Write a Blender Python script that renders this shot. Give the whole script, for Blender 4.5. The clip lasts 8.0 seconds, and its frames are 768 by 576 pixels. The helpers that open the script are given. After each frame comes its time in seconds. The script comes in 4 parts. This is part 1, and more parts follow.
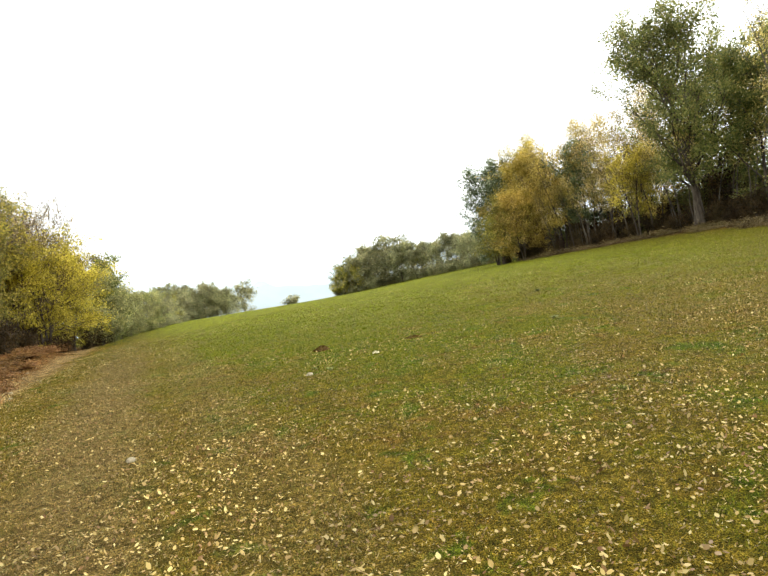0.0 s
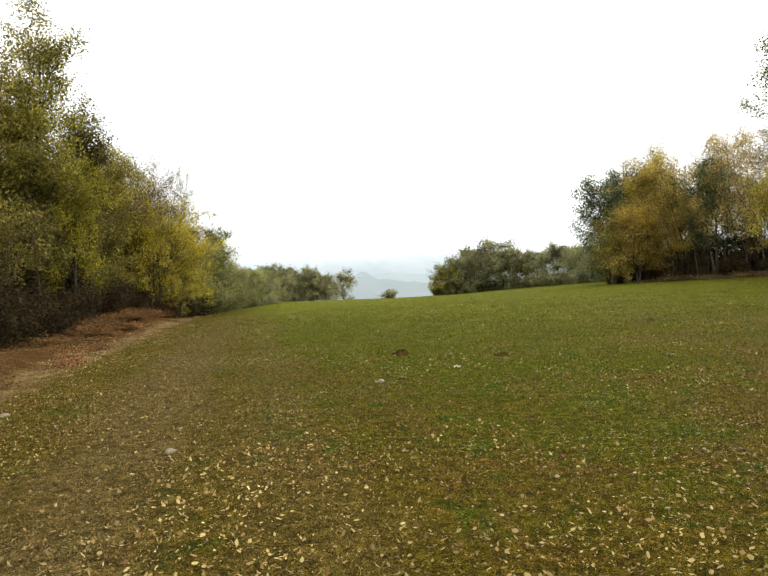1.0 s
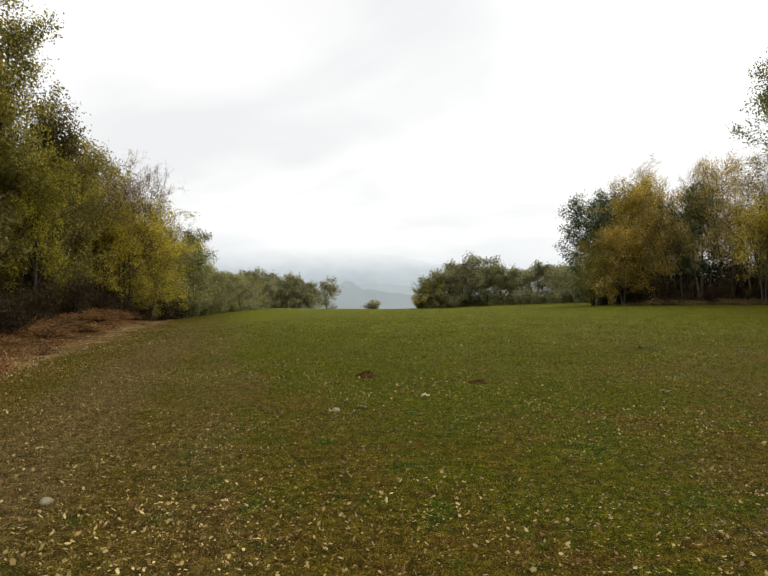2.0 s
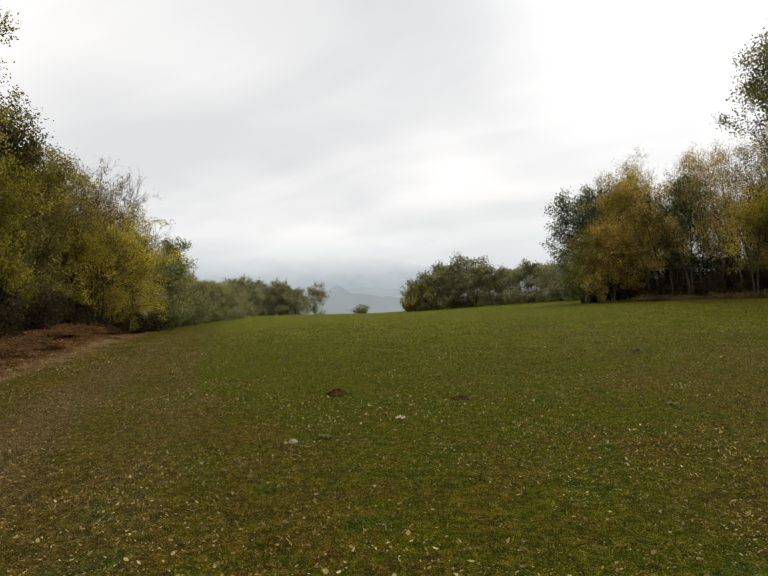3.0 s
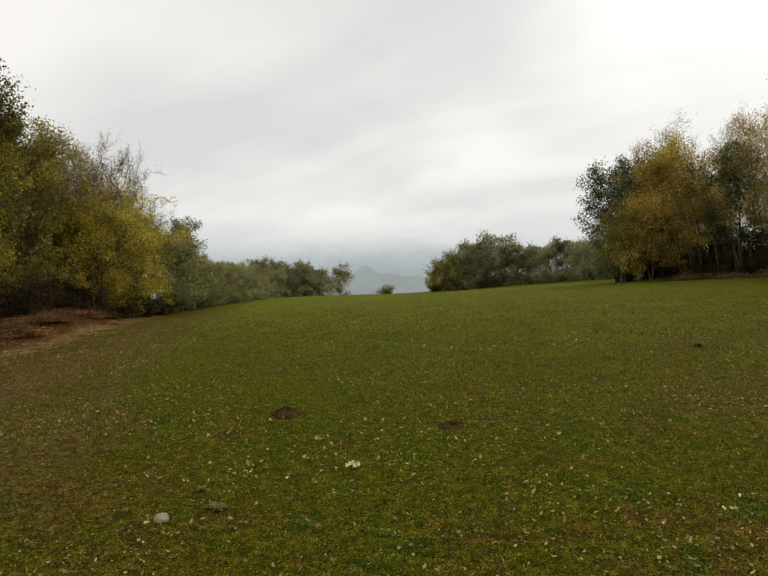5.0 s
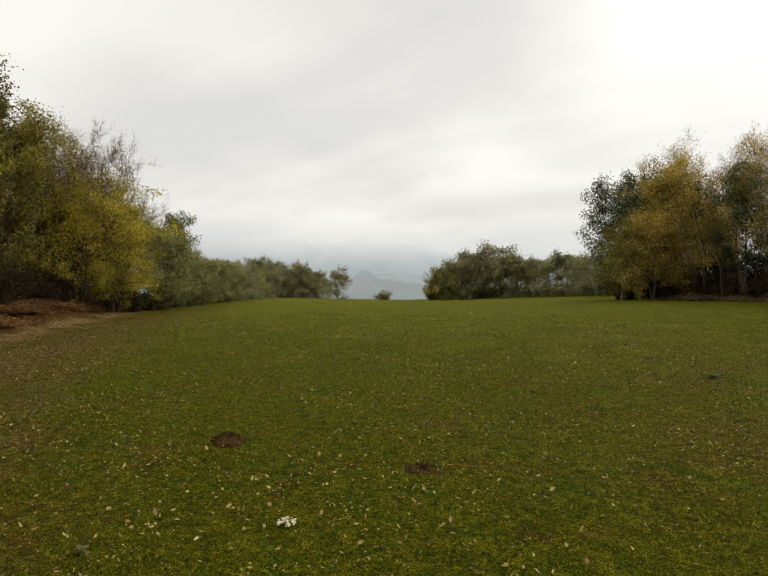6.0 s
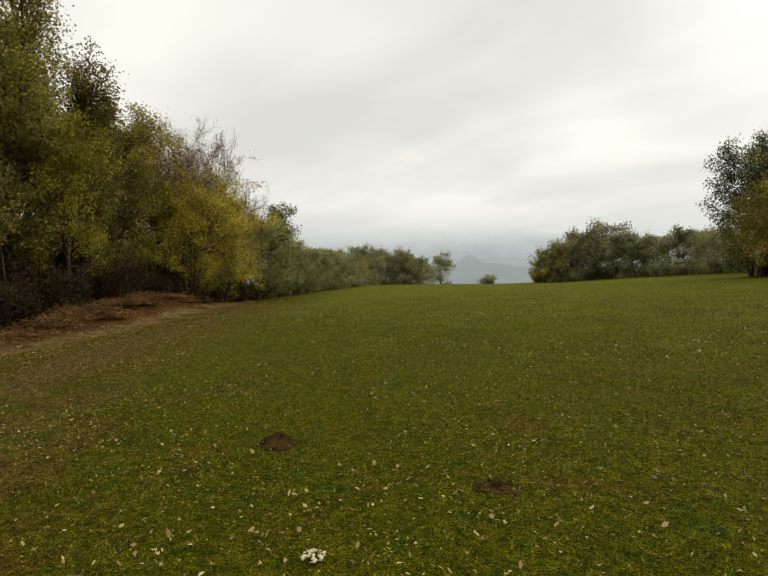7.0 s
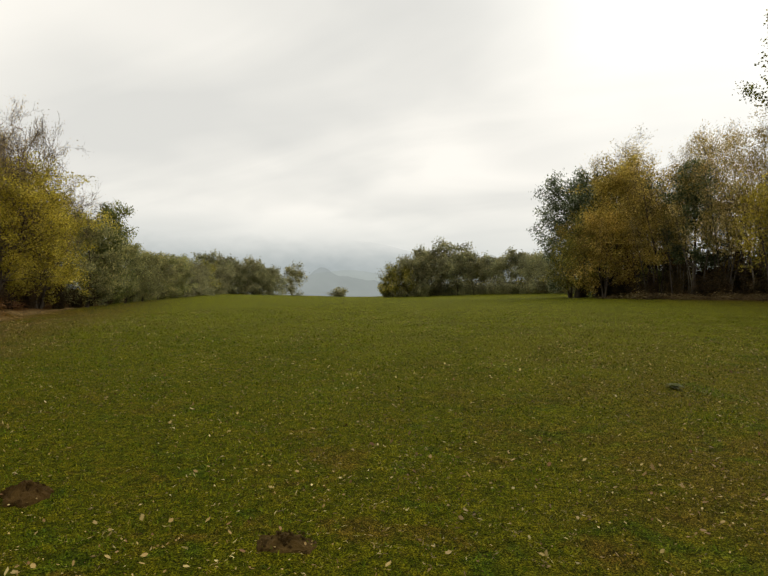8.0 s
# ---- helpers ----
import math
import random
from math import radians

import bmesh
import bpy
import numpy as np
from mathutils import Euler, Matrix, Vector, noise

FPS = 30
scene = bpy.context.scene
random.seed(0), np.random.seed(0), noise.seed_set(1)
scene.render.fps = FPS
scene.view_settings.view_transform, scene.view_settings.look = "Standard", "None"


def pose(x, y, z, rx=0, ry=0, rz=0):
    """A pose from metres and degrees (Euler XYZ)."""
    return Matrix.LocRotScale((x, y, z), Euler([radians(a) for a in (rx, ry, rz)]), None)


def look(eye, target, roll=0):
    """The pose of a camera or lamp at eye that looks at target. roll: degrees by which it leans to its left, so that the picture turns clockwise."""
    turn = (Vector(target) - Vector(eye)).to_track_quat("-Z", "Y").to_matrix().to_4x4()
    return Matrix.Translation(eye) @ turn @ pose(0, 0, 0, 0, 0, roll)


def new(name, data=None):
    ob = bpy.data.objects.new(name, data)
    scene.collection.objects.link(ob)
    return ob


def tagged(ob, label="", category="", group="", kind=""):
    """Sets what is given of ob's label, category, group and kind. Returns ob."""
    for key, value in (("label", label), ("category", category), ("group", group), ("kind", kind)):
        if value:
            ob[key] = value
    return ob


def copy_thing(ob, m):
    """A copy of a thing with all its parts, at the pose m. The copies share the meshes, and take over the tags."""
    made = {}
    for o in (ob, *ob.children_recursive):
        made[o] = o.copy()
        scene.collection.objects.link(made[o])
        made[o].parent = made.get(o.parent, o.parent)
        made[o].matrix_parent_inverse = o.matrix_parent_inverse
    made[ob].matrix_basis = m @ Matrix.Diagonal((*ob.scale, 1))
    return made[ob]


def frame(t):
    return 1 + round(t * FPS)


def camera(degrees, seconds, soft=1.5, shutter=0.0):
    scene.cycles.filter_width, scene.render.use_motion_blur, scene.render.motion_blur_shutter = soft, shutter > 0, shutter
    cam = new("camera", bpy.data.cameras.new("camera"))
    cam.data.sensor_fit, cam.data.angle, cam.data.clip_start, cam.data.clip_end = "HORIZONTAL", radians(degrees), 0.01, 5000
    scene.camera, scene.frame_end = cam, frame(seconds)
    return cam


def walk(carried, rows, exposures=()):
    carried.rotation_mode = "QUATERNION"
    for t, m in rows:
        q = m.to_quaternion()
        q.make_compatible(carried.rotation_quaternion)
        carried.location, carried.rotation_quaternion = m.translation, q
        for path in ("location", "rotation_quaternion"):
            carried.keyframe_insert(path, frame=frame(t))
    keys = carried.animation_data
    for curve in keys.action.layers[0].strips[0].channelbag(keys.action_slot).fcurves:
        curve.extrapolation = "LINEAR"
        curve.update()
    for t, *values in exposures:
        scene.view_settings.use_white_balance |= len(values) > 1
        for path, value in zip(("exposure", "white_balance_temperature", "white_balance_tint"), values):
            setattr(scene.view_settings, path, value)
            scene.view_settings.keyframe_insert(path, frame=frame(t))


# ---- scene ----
# ---- camera and its way ----
cam = camera(67.0, 8.0, soft=1.55)
ROWS = [
    (0.0, -0.023, 0.235, 1.736, 7.77, -0.86, 8.97),
    (0.5, 0.021, 0.687, 1.756, 13.26, -0.47, 5.06),
    (1.0, 0.015, 1.159, 1.788, 17.68, 0.00, 2.08),
    (1.5, 0.008, 1.707, 1.821, 17.61, 0.16, -0.66),
    (1.7, -0.020, 1.972, 1.833, 16.37, 1.14, -1.03),
    (2.8, -0.025, 3.315, 1.913, 16.44, 0.34, 0.68),
    (3.0, -0.025, 3.545, 1.924, 15.20, 1.36, 1.30),
    (3.5, 0.018, 4.073, 1.959, 25.51, -1.08, -0.09),
    (4.0, 0.028, 4.845, 1.957, 27.12, 0.69, -0.12),
    (4.5, 0.054, 5.663, 1.943, 19.95, 1.41, 1.29),
    (4.7, 0.030, 5.955, 1.950, 18.25, -0.38, 2.74),
    (5.8, -0.060, 7.240, 1.982, 17.71, -1.02, -2.25),
    (6.0, -0.059, 7.466, 1.987, 17.95, 0.00, -1.08),
    (6.5, -0.011, 7.917, 1.974, 19.86, -0.34, -0.95),
    (7.0, -0.021, 8.426, 1.937, 28.27, -1.45, 0.62),
    (7.5, 0.134, 8.819, 1.986, 20.56, -1.38, 1.69),
    (8.0, 0.097, 9.135, 1.961, 13.84, -0.20, -1.40),
]
EXPOSURES = [(0.0, 1.54, 6330, 6), (0.5, 1.18, 6330, 6), (1.0, 0.82, 6380, 8), (1.5, 0.49, 6400, 10), (3.0, 0.06, 6380, 12), (3.5, -0.04, 6360, 12), (4.5, -0.04, 6450, 11), (6.0, 0.0, 6650, 10), (8.0, 0.02, 6760, 9)]
walk(cam, [(t, pose(x, y, z, 90 + pitch, roll, yaw)) for t, x, y, z, yaw, pitch, roll in ROWS], EXPOSURES)

# ---- world and sun: a closed overcast sky, brighter towards the hidden sun ----
SUN_AZ, SUN_EL = -38.0, 38.0
sun_dir = Vector((-math.sin(radians(SUN_AZ)) * math.cos(radians(SUN_EL)), math.cos(radians(SUN_AZ)) * math.cos(radians(SUN_EL)), math.sin(radians(SUN_EL))))


class Nodes:
    """Short hand for building a node tree."""

    def __init__(self, tree):
        self.tree = tree
        tree.nodes.clear()

    def add(self, kind, **sockets):
        node = self.tree.nodes.new(kind)
        for key, value in sockets.items():
            self.put(node.inputs[key.replace("_", " ")], value)
        return node

    def put(self, socket, value):
        if isinstance(value, bpy.types.NodeSocket):
            self.tree.links.new(value, socket)
        elif isinstance(value, (tuple, list)) and len(value) == 3 and socket.type == "RGBA":
            socket.default_value = (*value, 1)
        else:
            socket.default_value = value

    def math(self, op, a, b=0.0, c=0.0, clamp=False):
        node = self.tree.nodes.new("ShaderNodeMath")
        node.operation, node.use_clamp = op, clamp
        for socket, value in zip(node.inputs, (a, b, c)):
            self.put(socket, value)
        return node.outputs[0]

    def mix(self, fac, a, b, blend="MIX"):
        node = self.tree.nodes.new("ShaderNodeMix")
        node.data_type, node.blend_type = "RGBA", blend
        self.put(node.inputs[0], fac), self.put(node.inputs[6], a), self.put(node.inputs[7], b)
        return node.outputs[2]

    def ramp(self, fac, *stops):
        node = self.tree.nodes.new("ShaderNodeValToRGB")
        bar = node.color_ramp.elements
        while len(bar) < len(stops):
            bar.new(0.5)
        for e, (at, colour) in zip(bar, stops):
            e.position, e.color = at, (*colour, 1)
        self.put(node.inputs[0], fac)
        return node.outputs[0]

    def smooth(self, value, low, high):
        node = self.tree.nodes.new("ShaderNodeMapRange")
        node.interpolation_type = "SMOOTHSTEP"
        for i, v in enumerate((value, low, high, 0.0, 1.0)):
            self.put(node.inputs[i], v)
        return node.outputs[0]

    def noise(self, vector, scale, detail=3.0, rough=0.55, warp=0.0):
        node = self.add("ShaderNodeTexNoise", Scale=scale, Detail=detail, Roughness=rough, Distortion=warp)
        self.put(node.inputs["Vector"], vector)
        return node.outputs[0]

    def parts(self, vector):
        node = self.tree.nodes.new("ShaderNodeSeparateXYZ")
        self.put(node.inputs[0], vector)
        return node.outputs

    def vector(self, x, y, z):
        node = self.tree.nodes.new("ShaderNodeCombineXYZ")
        for socket, value in zip(node.inputs, (x, y, z)):
            self.put(socket, value)
        return node.outputs[0]


world = bpy.data.worlds.new("overcast_sky")
scene.world = world
world.use_nodes = True
w = Nodes(world.node_tree)
way = w.add("ShaderNodeTexCoord").outputs["Generated"]
wx, wy, wz = w.parts(way)
sky = w.add("ShaderNodeTexSky")
sky.sky_type, sky.sun_disc = "NISHITA", False
sky.sun_elevation, sky.sun_rotation = radians(SUN_EL), radians(-SUN_AZ)
sky_light = w.mix(1.0, sky.outputs[0], (0.06, 0.06, 0.06), "MULTIPLY")
lift = w.math("ADD", w.math("MAXIMUM", wz, 0.0), 0.22)
plane = w.vector(w.math("DIVIDE", wx, lift), w.math("DIVIDE", wy, lift), 0.0)
puffs = w.noise(plane, 0.85, 3.0, 0.42, 0.3)
px, py, _ = w.parts(plane)
streaks = w.noise(w.vector(w.math("MULTIPLY", px, 0.8), w.math("MULTIPLY_ADD", px, 0.35, w.math("MULTIPLY", py, 1.7)), 4.0), 1.15, 4.0, 0.5, 0.5)
puffs = w.math("ADD", w.math("MULTIPLY", puffs, 0.68), w.math("MULTIPLY", streaks, 0.32))
cloud = w.ramp(puffs, (0.39, (0.76, 0.765, 0.75)), (0.5, (0.885, 0.88, 0.85)), (0.60, (1.03, 1.01, 0.965)))
low = w.smooth(wz, 0.01, 0.15)
cloud = w.mix(low, (0.63, 0.67, 0.68), cloud)
glow = w.math("ADD", w.math("ADD", w.math("MULTIPLY", wx, sun_dir.x), w.math("MULTIPLY", wy, sun_dir.y)), w.math("MULTIPLY", wz, sun_dir.z))
glow = w.math("MULTIPLY", w.smooth(glow, 0.72, 1.0), 0.35)
cloud = w.mix(1.0, cloud, w.vector(glow, glow, w.math("MULTIPLY", glow, 0.96)), "ADD")
sky_colour = w.mix(0.94, sky_light, cloud)
back = w.add("ShaderNodeBackground", Color=sky_colour, Strength=1.0)
w.tree.links.new(back.outputs[0], w.add("ShaderNodeOutputWorld").inputs[0])

sun = new("sun", bpy.data.lights.new("sun", "SUN"))
sun.data.energy, sun.data.angle, sun.data.color = 1.0, radians(25), (1.0, 0.97, 0.92)
sun.matrix_world = look(tuple(sun_dir * 50), (0, 0, 0))

# ---- the lie of the land ----


def soft_plus(v, width):
    v = np.asarray(v, float) / width
    return width * (np.log1p(np.exp(-np.abs(v))) + np.maximum(v, 0))


def track_side(x, y):
    """Metres to the right of the dirt track by the left wood's edge."""
    return (x + 3.9 + 0.585 * y) / 1.158


def wood_side(x, y):
    """Metres into the right wood from its edge."""
    return x - (16.0 - 0.0125 * (np.clip(y, 8, 90) - 28.0) ** 2)


def lie(x, y):
    """Height of the ground: a gentle rise, then a long fall to the valley, a knoll at the right."""
    x, y = np.asarray(x, float), np.asarray(y, float)
    z = 0.036 * y - 0.056 * soft_plus(y - 20, 5) + 0.80 * (1 - np.exp(-((np.maximum(y - 8, 0) / 25) ** 2)))
    z = z + 0.095 * soft_plus(x + 0.3 * y - 10, 5) * np.clip((y - 15) / 100, 0, 1.0)
    z = z + 0.87 * np.exp(-(((x - 27) / 12) ** 2) - ((y - 42) / 18) ** 2)
    z = z + 0.12 * (0.5 + 0.5 * np.tanh((x + 0.5) / 3)) * np.clip((y - 8) / 8, 0, 1)
    z = z - 0.37 * (1 - np.tanh((x + 15) / 5)) * np.clip((y - 8) / 10, 0, 1) * (1 - np.clip((y - 50) / 50, 0, 1))
    z = z - 0.013 * soft_plus(-(x + 0.35 * y) - 5, 4) * np.clip((y - 12) / 40, 0, 1) * (1 - 0.7 * np.clip((y - 55) / 60, 0, 1))
    d = track_side(x, y)
    z = z + 0.8 * np.exp(-(((d + 2.9) / 1.5) ** 2)) * np.exp(-(((y - 27) / 7) ** 2))
    z = z - 0.10 * np.exp(-(((d + 0.4) / 0.8) ** 2)) * (y < 70)
    near = np.exp(-((x / 60) ** 2) - ((y - 20) / 70) ** 2)
    z = z + near * (0.012 * np.sin(0.9 * x + 0.5 * y) * np.sin(0.7 * y - 0.4 * x + 1) + 0.006 * np.sin(2.3 * x + 1.7 * y + 2) * np.sin(2.9 * y - 1.1 * x))
    far = np.clip((np.hypot(x, y) - 250) / 1500, 0, 1)
    return z * (1 - far) - 45 * far


def mesh_of(name, verts, faces):
    """A mesh from an array of vertices and an array of faces with equal numbers of corners."""
    me = bpy.data.meshes.new(name)
    verts, faces = np.asarray(verts, np.float32), np.asarray(faces, np.int32)
    n, k = faces.shape
    me.vertices.add(len(verts)), me.loops.add(n * k), me.polygons.add(n)
    me.vertices.foreach_set("co", verts.ravel())
    me.loops.foreach_set("vertex_index", faces.ravel())
    me.polygons.foreach_set("loop_start", np.arange(n, dtype=np.int32) * k)
    me.update(calc_edges=True)
    return me


# ---- materials ----


def material(name):
    m = bpy.data.materials.new(name)
    m.use_nodes = True
    return m, Nodes(m.node_tree)


def finish(n, shader, height=None, strength=0.5, distance=0.02):
    out = n.add("ShaderNodeOutputMaterial")
    if height is not None:
        bump = n.add("ShaderNodeBump", Strength=strength, Distance=distance, Height=height)
        n.tree.links.new(bump.outputs[0], shader.inputs["Normal"])
    n.tree.links.new(shader.outputs[0], out.inputs[0])


def sward(n, place):
    """Colour of the pasture by its place: green swards, far grass paled by painted haze, worn brown patches, wheel
    ruts, the dirt track and leaf litter under the woods.
    """
    x, y, _ = n.parts(place)
    broad = n.noise(place, 0.16, 3.0, 0.55, 0.4)
    patch = n.noise(place, 0.9, 4.0, 0.6, 0.3)
    fine = n.noise(place, 9.0, 4.0, 0.65)
    green = n.mix(n.smooth(fine, 0.35, 0.68), (0.062, 0.074, 0.0022), (0.138, 0.127, 0.006))
    brown = n.mix(n.smooth(fine, 0.35, 0.65), (0.082, 0.060, 0.0085), (0.165, 0.116, 0.018))
    lush = n.math("ADD", n.math("MULTIPLY", n.math("SUBTRACT", broad, 0.5), 1.1), n.math("MULTIPLY", n.math("SUBTRACT", patch, 0.5), 1.9))
    middle = n.math("MULTIPLY", n.smooth(y, 4.0, 13.0), n.math("SUBTRACT", 1.0, n.smooth(n.math("ABSOLUTE", n.math("MULTIPLY_ADD", y, 0.25, n.math("ADD", x, 0.5))), 2.0, 7.5)))
    lush = n.math("ADD", lush, n.math("MULTIPLY_ADD", middle, 0.60, -0.03))
    lush = n.math("ADD", lush, n.math("MULTIPLY", n.smooth(y, 22.0, 50.0), 0.35))
    d = n.math("DIVIDE", n.math("ADD", n.math("MULTIPLY_ADD", y, 0.585, 3.9), x), 1.158)
    lush = n.math("SUBTRACT", lush, n.math("MULTIPLY", n.math("MULTIPLY", n.math("SUBTRACT", 1.0, n.smooth(d, 2.5, 7.5)), n.math("SUBTRACT", 1.0, n.smooth(y, 15.0, 27.0))), 0.32))
    colour = n.mix(n.smooth(lush, -0.15, 0.5), brown, green)
    clover = n.math("MULTIPLY", n.smooth(n.noise(place, 1.9, 3.0, 0.6, 0.5), 0.56, 0.68), 0.75)
    colour = n.mix(clover, colour, n.mix(n.smooth(fine, 0.35, 0.65), (0.030, 0.062, 0.0035), (0.085, 0.128, 0.009)))
    rusty = n.math("MULTIPLY", n.smooth(n.noise(n.vector(n.math("ADD", x, 31.0), y, 0.0), 1.3, 4.0, 0.7, 0.6), 0.53, 0.68), n.math("SUBTRACT", 0.75, n.math("MULTIPLY", n.smooth(y, 10.0, 22.0), 0.5)))
    colour = n.mix(rusty, colour, n.mix(n.smooth(fine, 0.35, 0.65), (0.075, 0.040, 0.009), (0.175, 0.098, 0.024)))
    # Far grass: haze and lit blade tips put into a paler colour.
    fresh = n.mix(n.smooth(patch, 0.35, 0.65), (0.120, 0.136, 0.007), (0.174, 0.180, 0.011))
    colour = n.mix(n.math("MULTIPLY", n.math("MULTIPLY", n.smooth(y, 7.0, 30.0), n.smooth(d, 1.0, 7.0)), 0.9), colour, fresh)
    wander = n.math("MULTIPLY", n.math("SUBTRACT", patch, 0.5), 1.6)
    dw = n.math("ADD", d, wander)
    for middle_of_rut, depth, half in ((2.55, 0.85, 1.2), (4.2, 0.35, 0.8)):
        rut = n.math("SUBTRACT", 1.0, n.smooth(n.math("ABSOLUTE", n.math("SUBTRACT", dw, middle_of_rut)), 0.2, half))
        colour = n.mix(n.math("MULTIPLY", rut, n.math("MULTIPLY_ADD", n.smooth(y, 11.0, 24.0), -0.8 * depth, depth)), colour, n.mix(n.smooth(fine, 0.35, 0.65), (0.105, 0.069, 0.030), (0.215, 0.147, 0.070)))
    litter = n.mix(n.smooth(n.noise(place, 6.0, 4.0, 0.7), 0.35, 0.68), (0.070, 0.033, 0.012), (0.195, 0.094, 0.036))
    dirt = n.mix(n.smooth(n.noise(place, 4.0, 4.0, 0.7), 0.3, 0.7), (0.15, 0.095, 0.055), (0.37, 0.26, 0.165))
    under = n.math("MULTIPLY", n.math("SUBTRACT", 1.0, n.smooth(dw, -1.5, 0.9)), n.math("SUBTRACT", 1.0, n.smooth(y, 40.0, 54.0)))
    colour = n.mix(under, colour, litter)
    bare = n.math("SUBTRACT", 1.0, n.smooth(n.math("ABSOLUTE", n.math("ADD", dw, 0.55)), 0.1, 0.9))
    bare = n.math("MULTIPLY", n.math("MULTIPLY", bare, 0.95), n.smooth(n.noise(place, 1.1, 5.0, 0.7), 0.34, 0.55))
    colour = n.mix(bare, colour, dirt)
    yy = n.math("SUBTRACT", n.math("MINIMUM", n.math("MAXIMUM", y, 8.0), 90.0), 28.0)
    e = n.math("ADD", x, n.math("MULTIPLY_ADD", n.math("MULTIPLY", yy, yy), 0.0125, -16.0))
    e = n.math("ADD", e, wander)
    worn = n.math("MULTIPLY", n.smooth(e, -9.0, -1.0), n.math("SUBTRACT", 1.0, n.smooth(y, 42.0, 54.0)))
    colour = n.mix(n.math("MULTIPLY", worn, 0.55), colour, brown)
    edge = n.math("MULTIPLY", n.smooth(e, -2.6, 0.3), n.math("SUBTRACT", 1.0, n.smooth(y, 49.0, 56.0)))
    colour = n.mix(edge, colour, litter)
    return colour, fine


def make_ground():
    m, n = material("pasture")
    place = n.add("ShaderNodeNewGeometry").outputs["Position"]
    colour, fine = sward(n, place)
    grain = n.noise(place, 95.0, 3.0, 0.7)
    tuft = n.noise(place, 26.0, 3.0, 0.6)
    colour = n.mix(1.0, colour, n.ramp(grain, (0.36, (0.06, 0.07, 0.045)), (0.5, (0.58, 0.60, 0.42)), (0.66, (1.95, 1.85, 1.3))), "MULTIPLY")
    colour = n.mix(0.7, colour, n.ramp(tuft, (0.36, (0.42, 0.42, 0.38)), (0.64, (1.5, 1.45, 1.3))), "MULTIPLY")
    shader = n.add("ShaderNodeBsdfPrincipled", Base_Color=colour, Roughness=0.95)
    shader.inputs["Specular IOR Level"].default_value = 0.04
    finish(n, shader, n.math("ADD", fine, grain), 0.8, 0.03)
    return m


def make_blades():
    m, n = material("grass_blades")
    geo = n.add("ShaderNodeNewGeometry")
    colour, _ = sward(n, geo.outputs["Position"])
    one = geo.outputs["Random Per Island"]
    colour = n.mix(0.8, colour, n.ramp(one, (0.0, (0.18, 0.29, 0.11)), (0.45, (0.62, 0.89, 0.42)), (0.78, (1.06, 1.42, 0.79)), (0.93, (1.7, 1.78, 1.4)), (1.0, (2.9, 2.45, 2.4))), "MULTIPLY")
    shader = n.add("ShaderNodeBsdfPrincipled", Base_Color=colour, Roughness=0.7)
    shader.inputs["Specular IOR Level"].default_value = 0.06
    finish(n, shader)
    return m


def make_leaf(name, *stops, through_light=0.5):
    """Leaf with a spread of colours from leaf to leaf and from tree to tree."""
    m, n = material(name)
    geo = n.add("ShaderNodeNewGeometry")
    colour = n.ramp(geo.outputs["Random Per Island"], *stops)
    tree_tint = n.add("ShaderNodeObjectInfo").outputs["Random"]
    cluster = n.smooth(n.noise(geo.outputs["Position"], 0.55, 2.0), 0.32, 0.68)
    hsv = n.add("ShaderNodeHueSaturation", Color=colour)
    n.put(hsv.inputs["Hue"], n.math("MULTIPLY_ADD", tree_tint, 0.016, 0.492))
    n.put(hsv.inputs["Value"], n.math("MULTIPLY_ADD", cluster, 0.85, 0.68))
    diffuse = n.add("ShaderNodeBsdfPrincipled", Base_Color=hsv.outputs[0], Roughness=0.6)
    diffuse.inputs["Specular IOR Level"].default_value = 0.25
    glow = n.add("ShaderNodeBsdfTranslucent", Color=hsv.outputs[0])
    both = n.add("ShaderNodeMixShader", Fac=through_light)
    n.tree.links.new(diffuse.outputs[0], both.inputs[1]), n.tree.links.new(glow.outputs[0], both.inputs[2])
    finish(n, both)
    return m


def make_plain(name, dark, light, scale=8.0, rough=0.9, bump=0.6, stretch=(1, 1, 1), gloss=0.05):
    m, n = material(name)
    place = n.add("ShaderNodeTexCoord").outputs["Object"]
    mapped = n.add("ShaderNodeMapping", Vector=place, Scale=stretch).outputs[0]
    grain = n.noise(mapped, scale, 5.0, 0.65)
    blot = n.noise(mapped, scale * 0.17, 2.0)
    colour = n.mix(n.smooth(n.math("MULTIPLY_ADD", blot, 0.5, n.math("MULTIPLY", grain, 0.6)), 0.35, 0.75), dark, light)
    shader = n.add("ShaderNodeBsdfPrincipled", Base_Color=colour, Roughness=rough)
    shader.inputs["Specular IOR Level"].default_value = gloss
    finish(n, shader, grain, bump, 0.02)
    return m


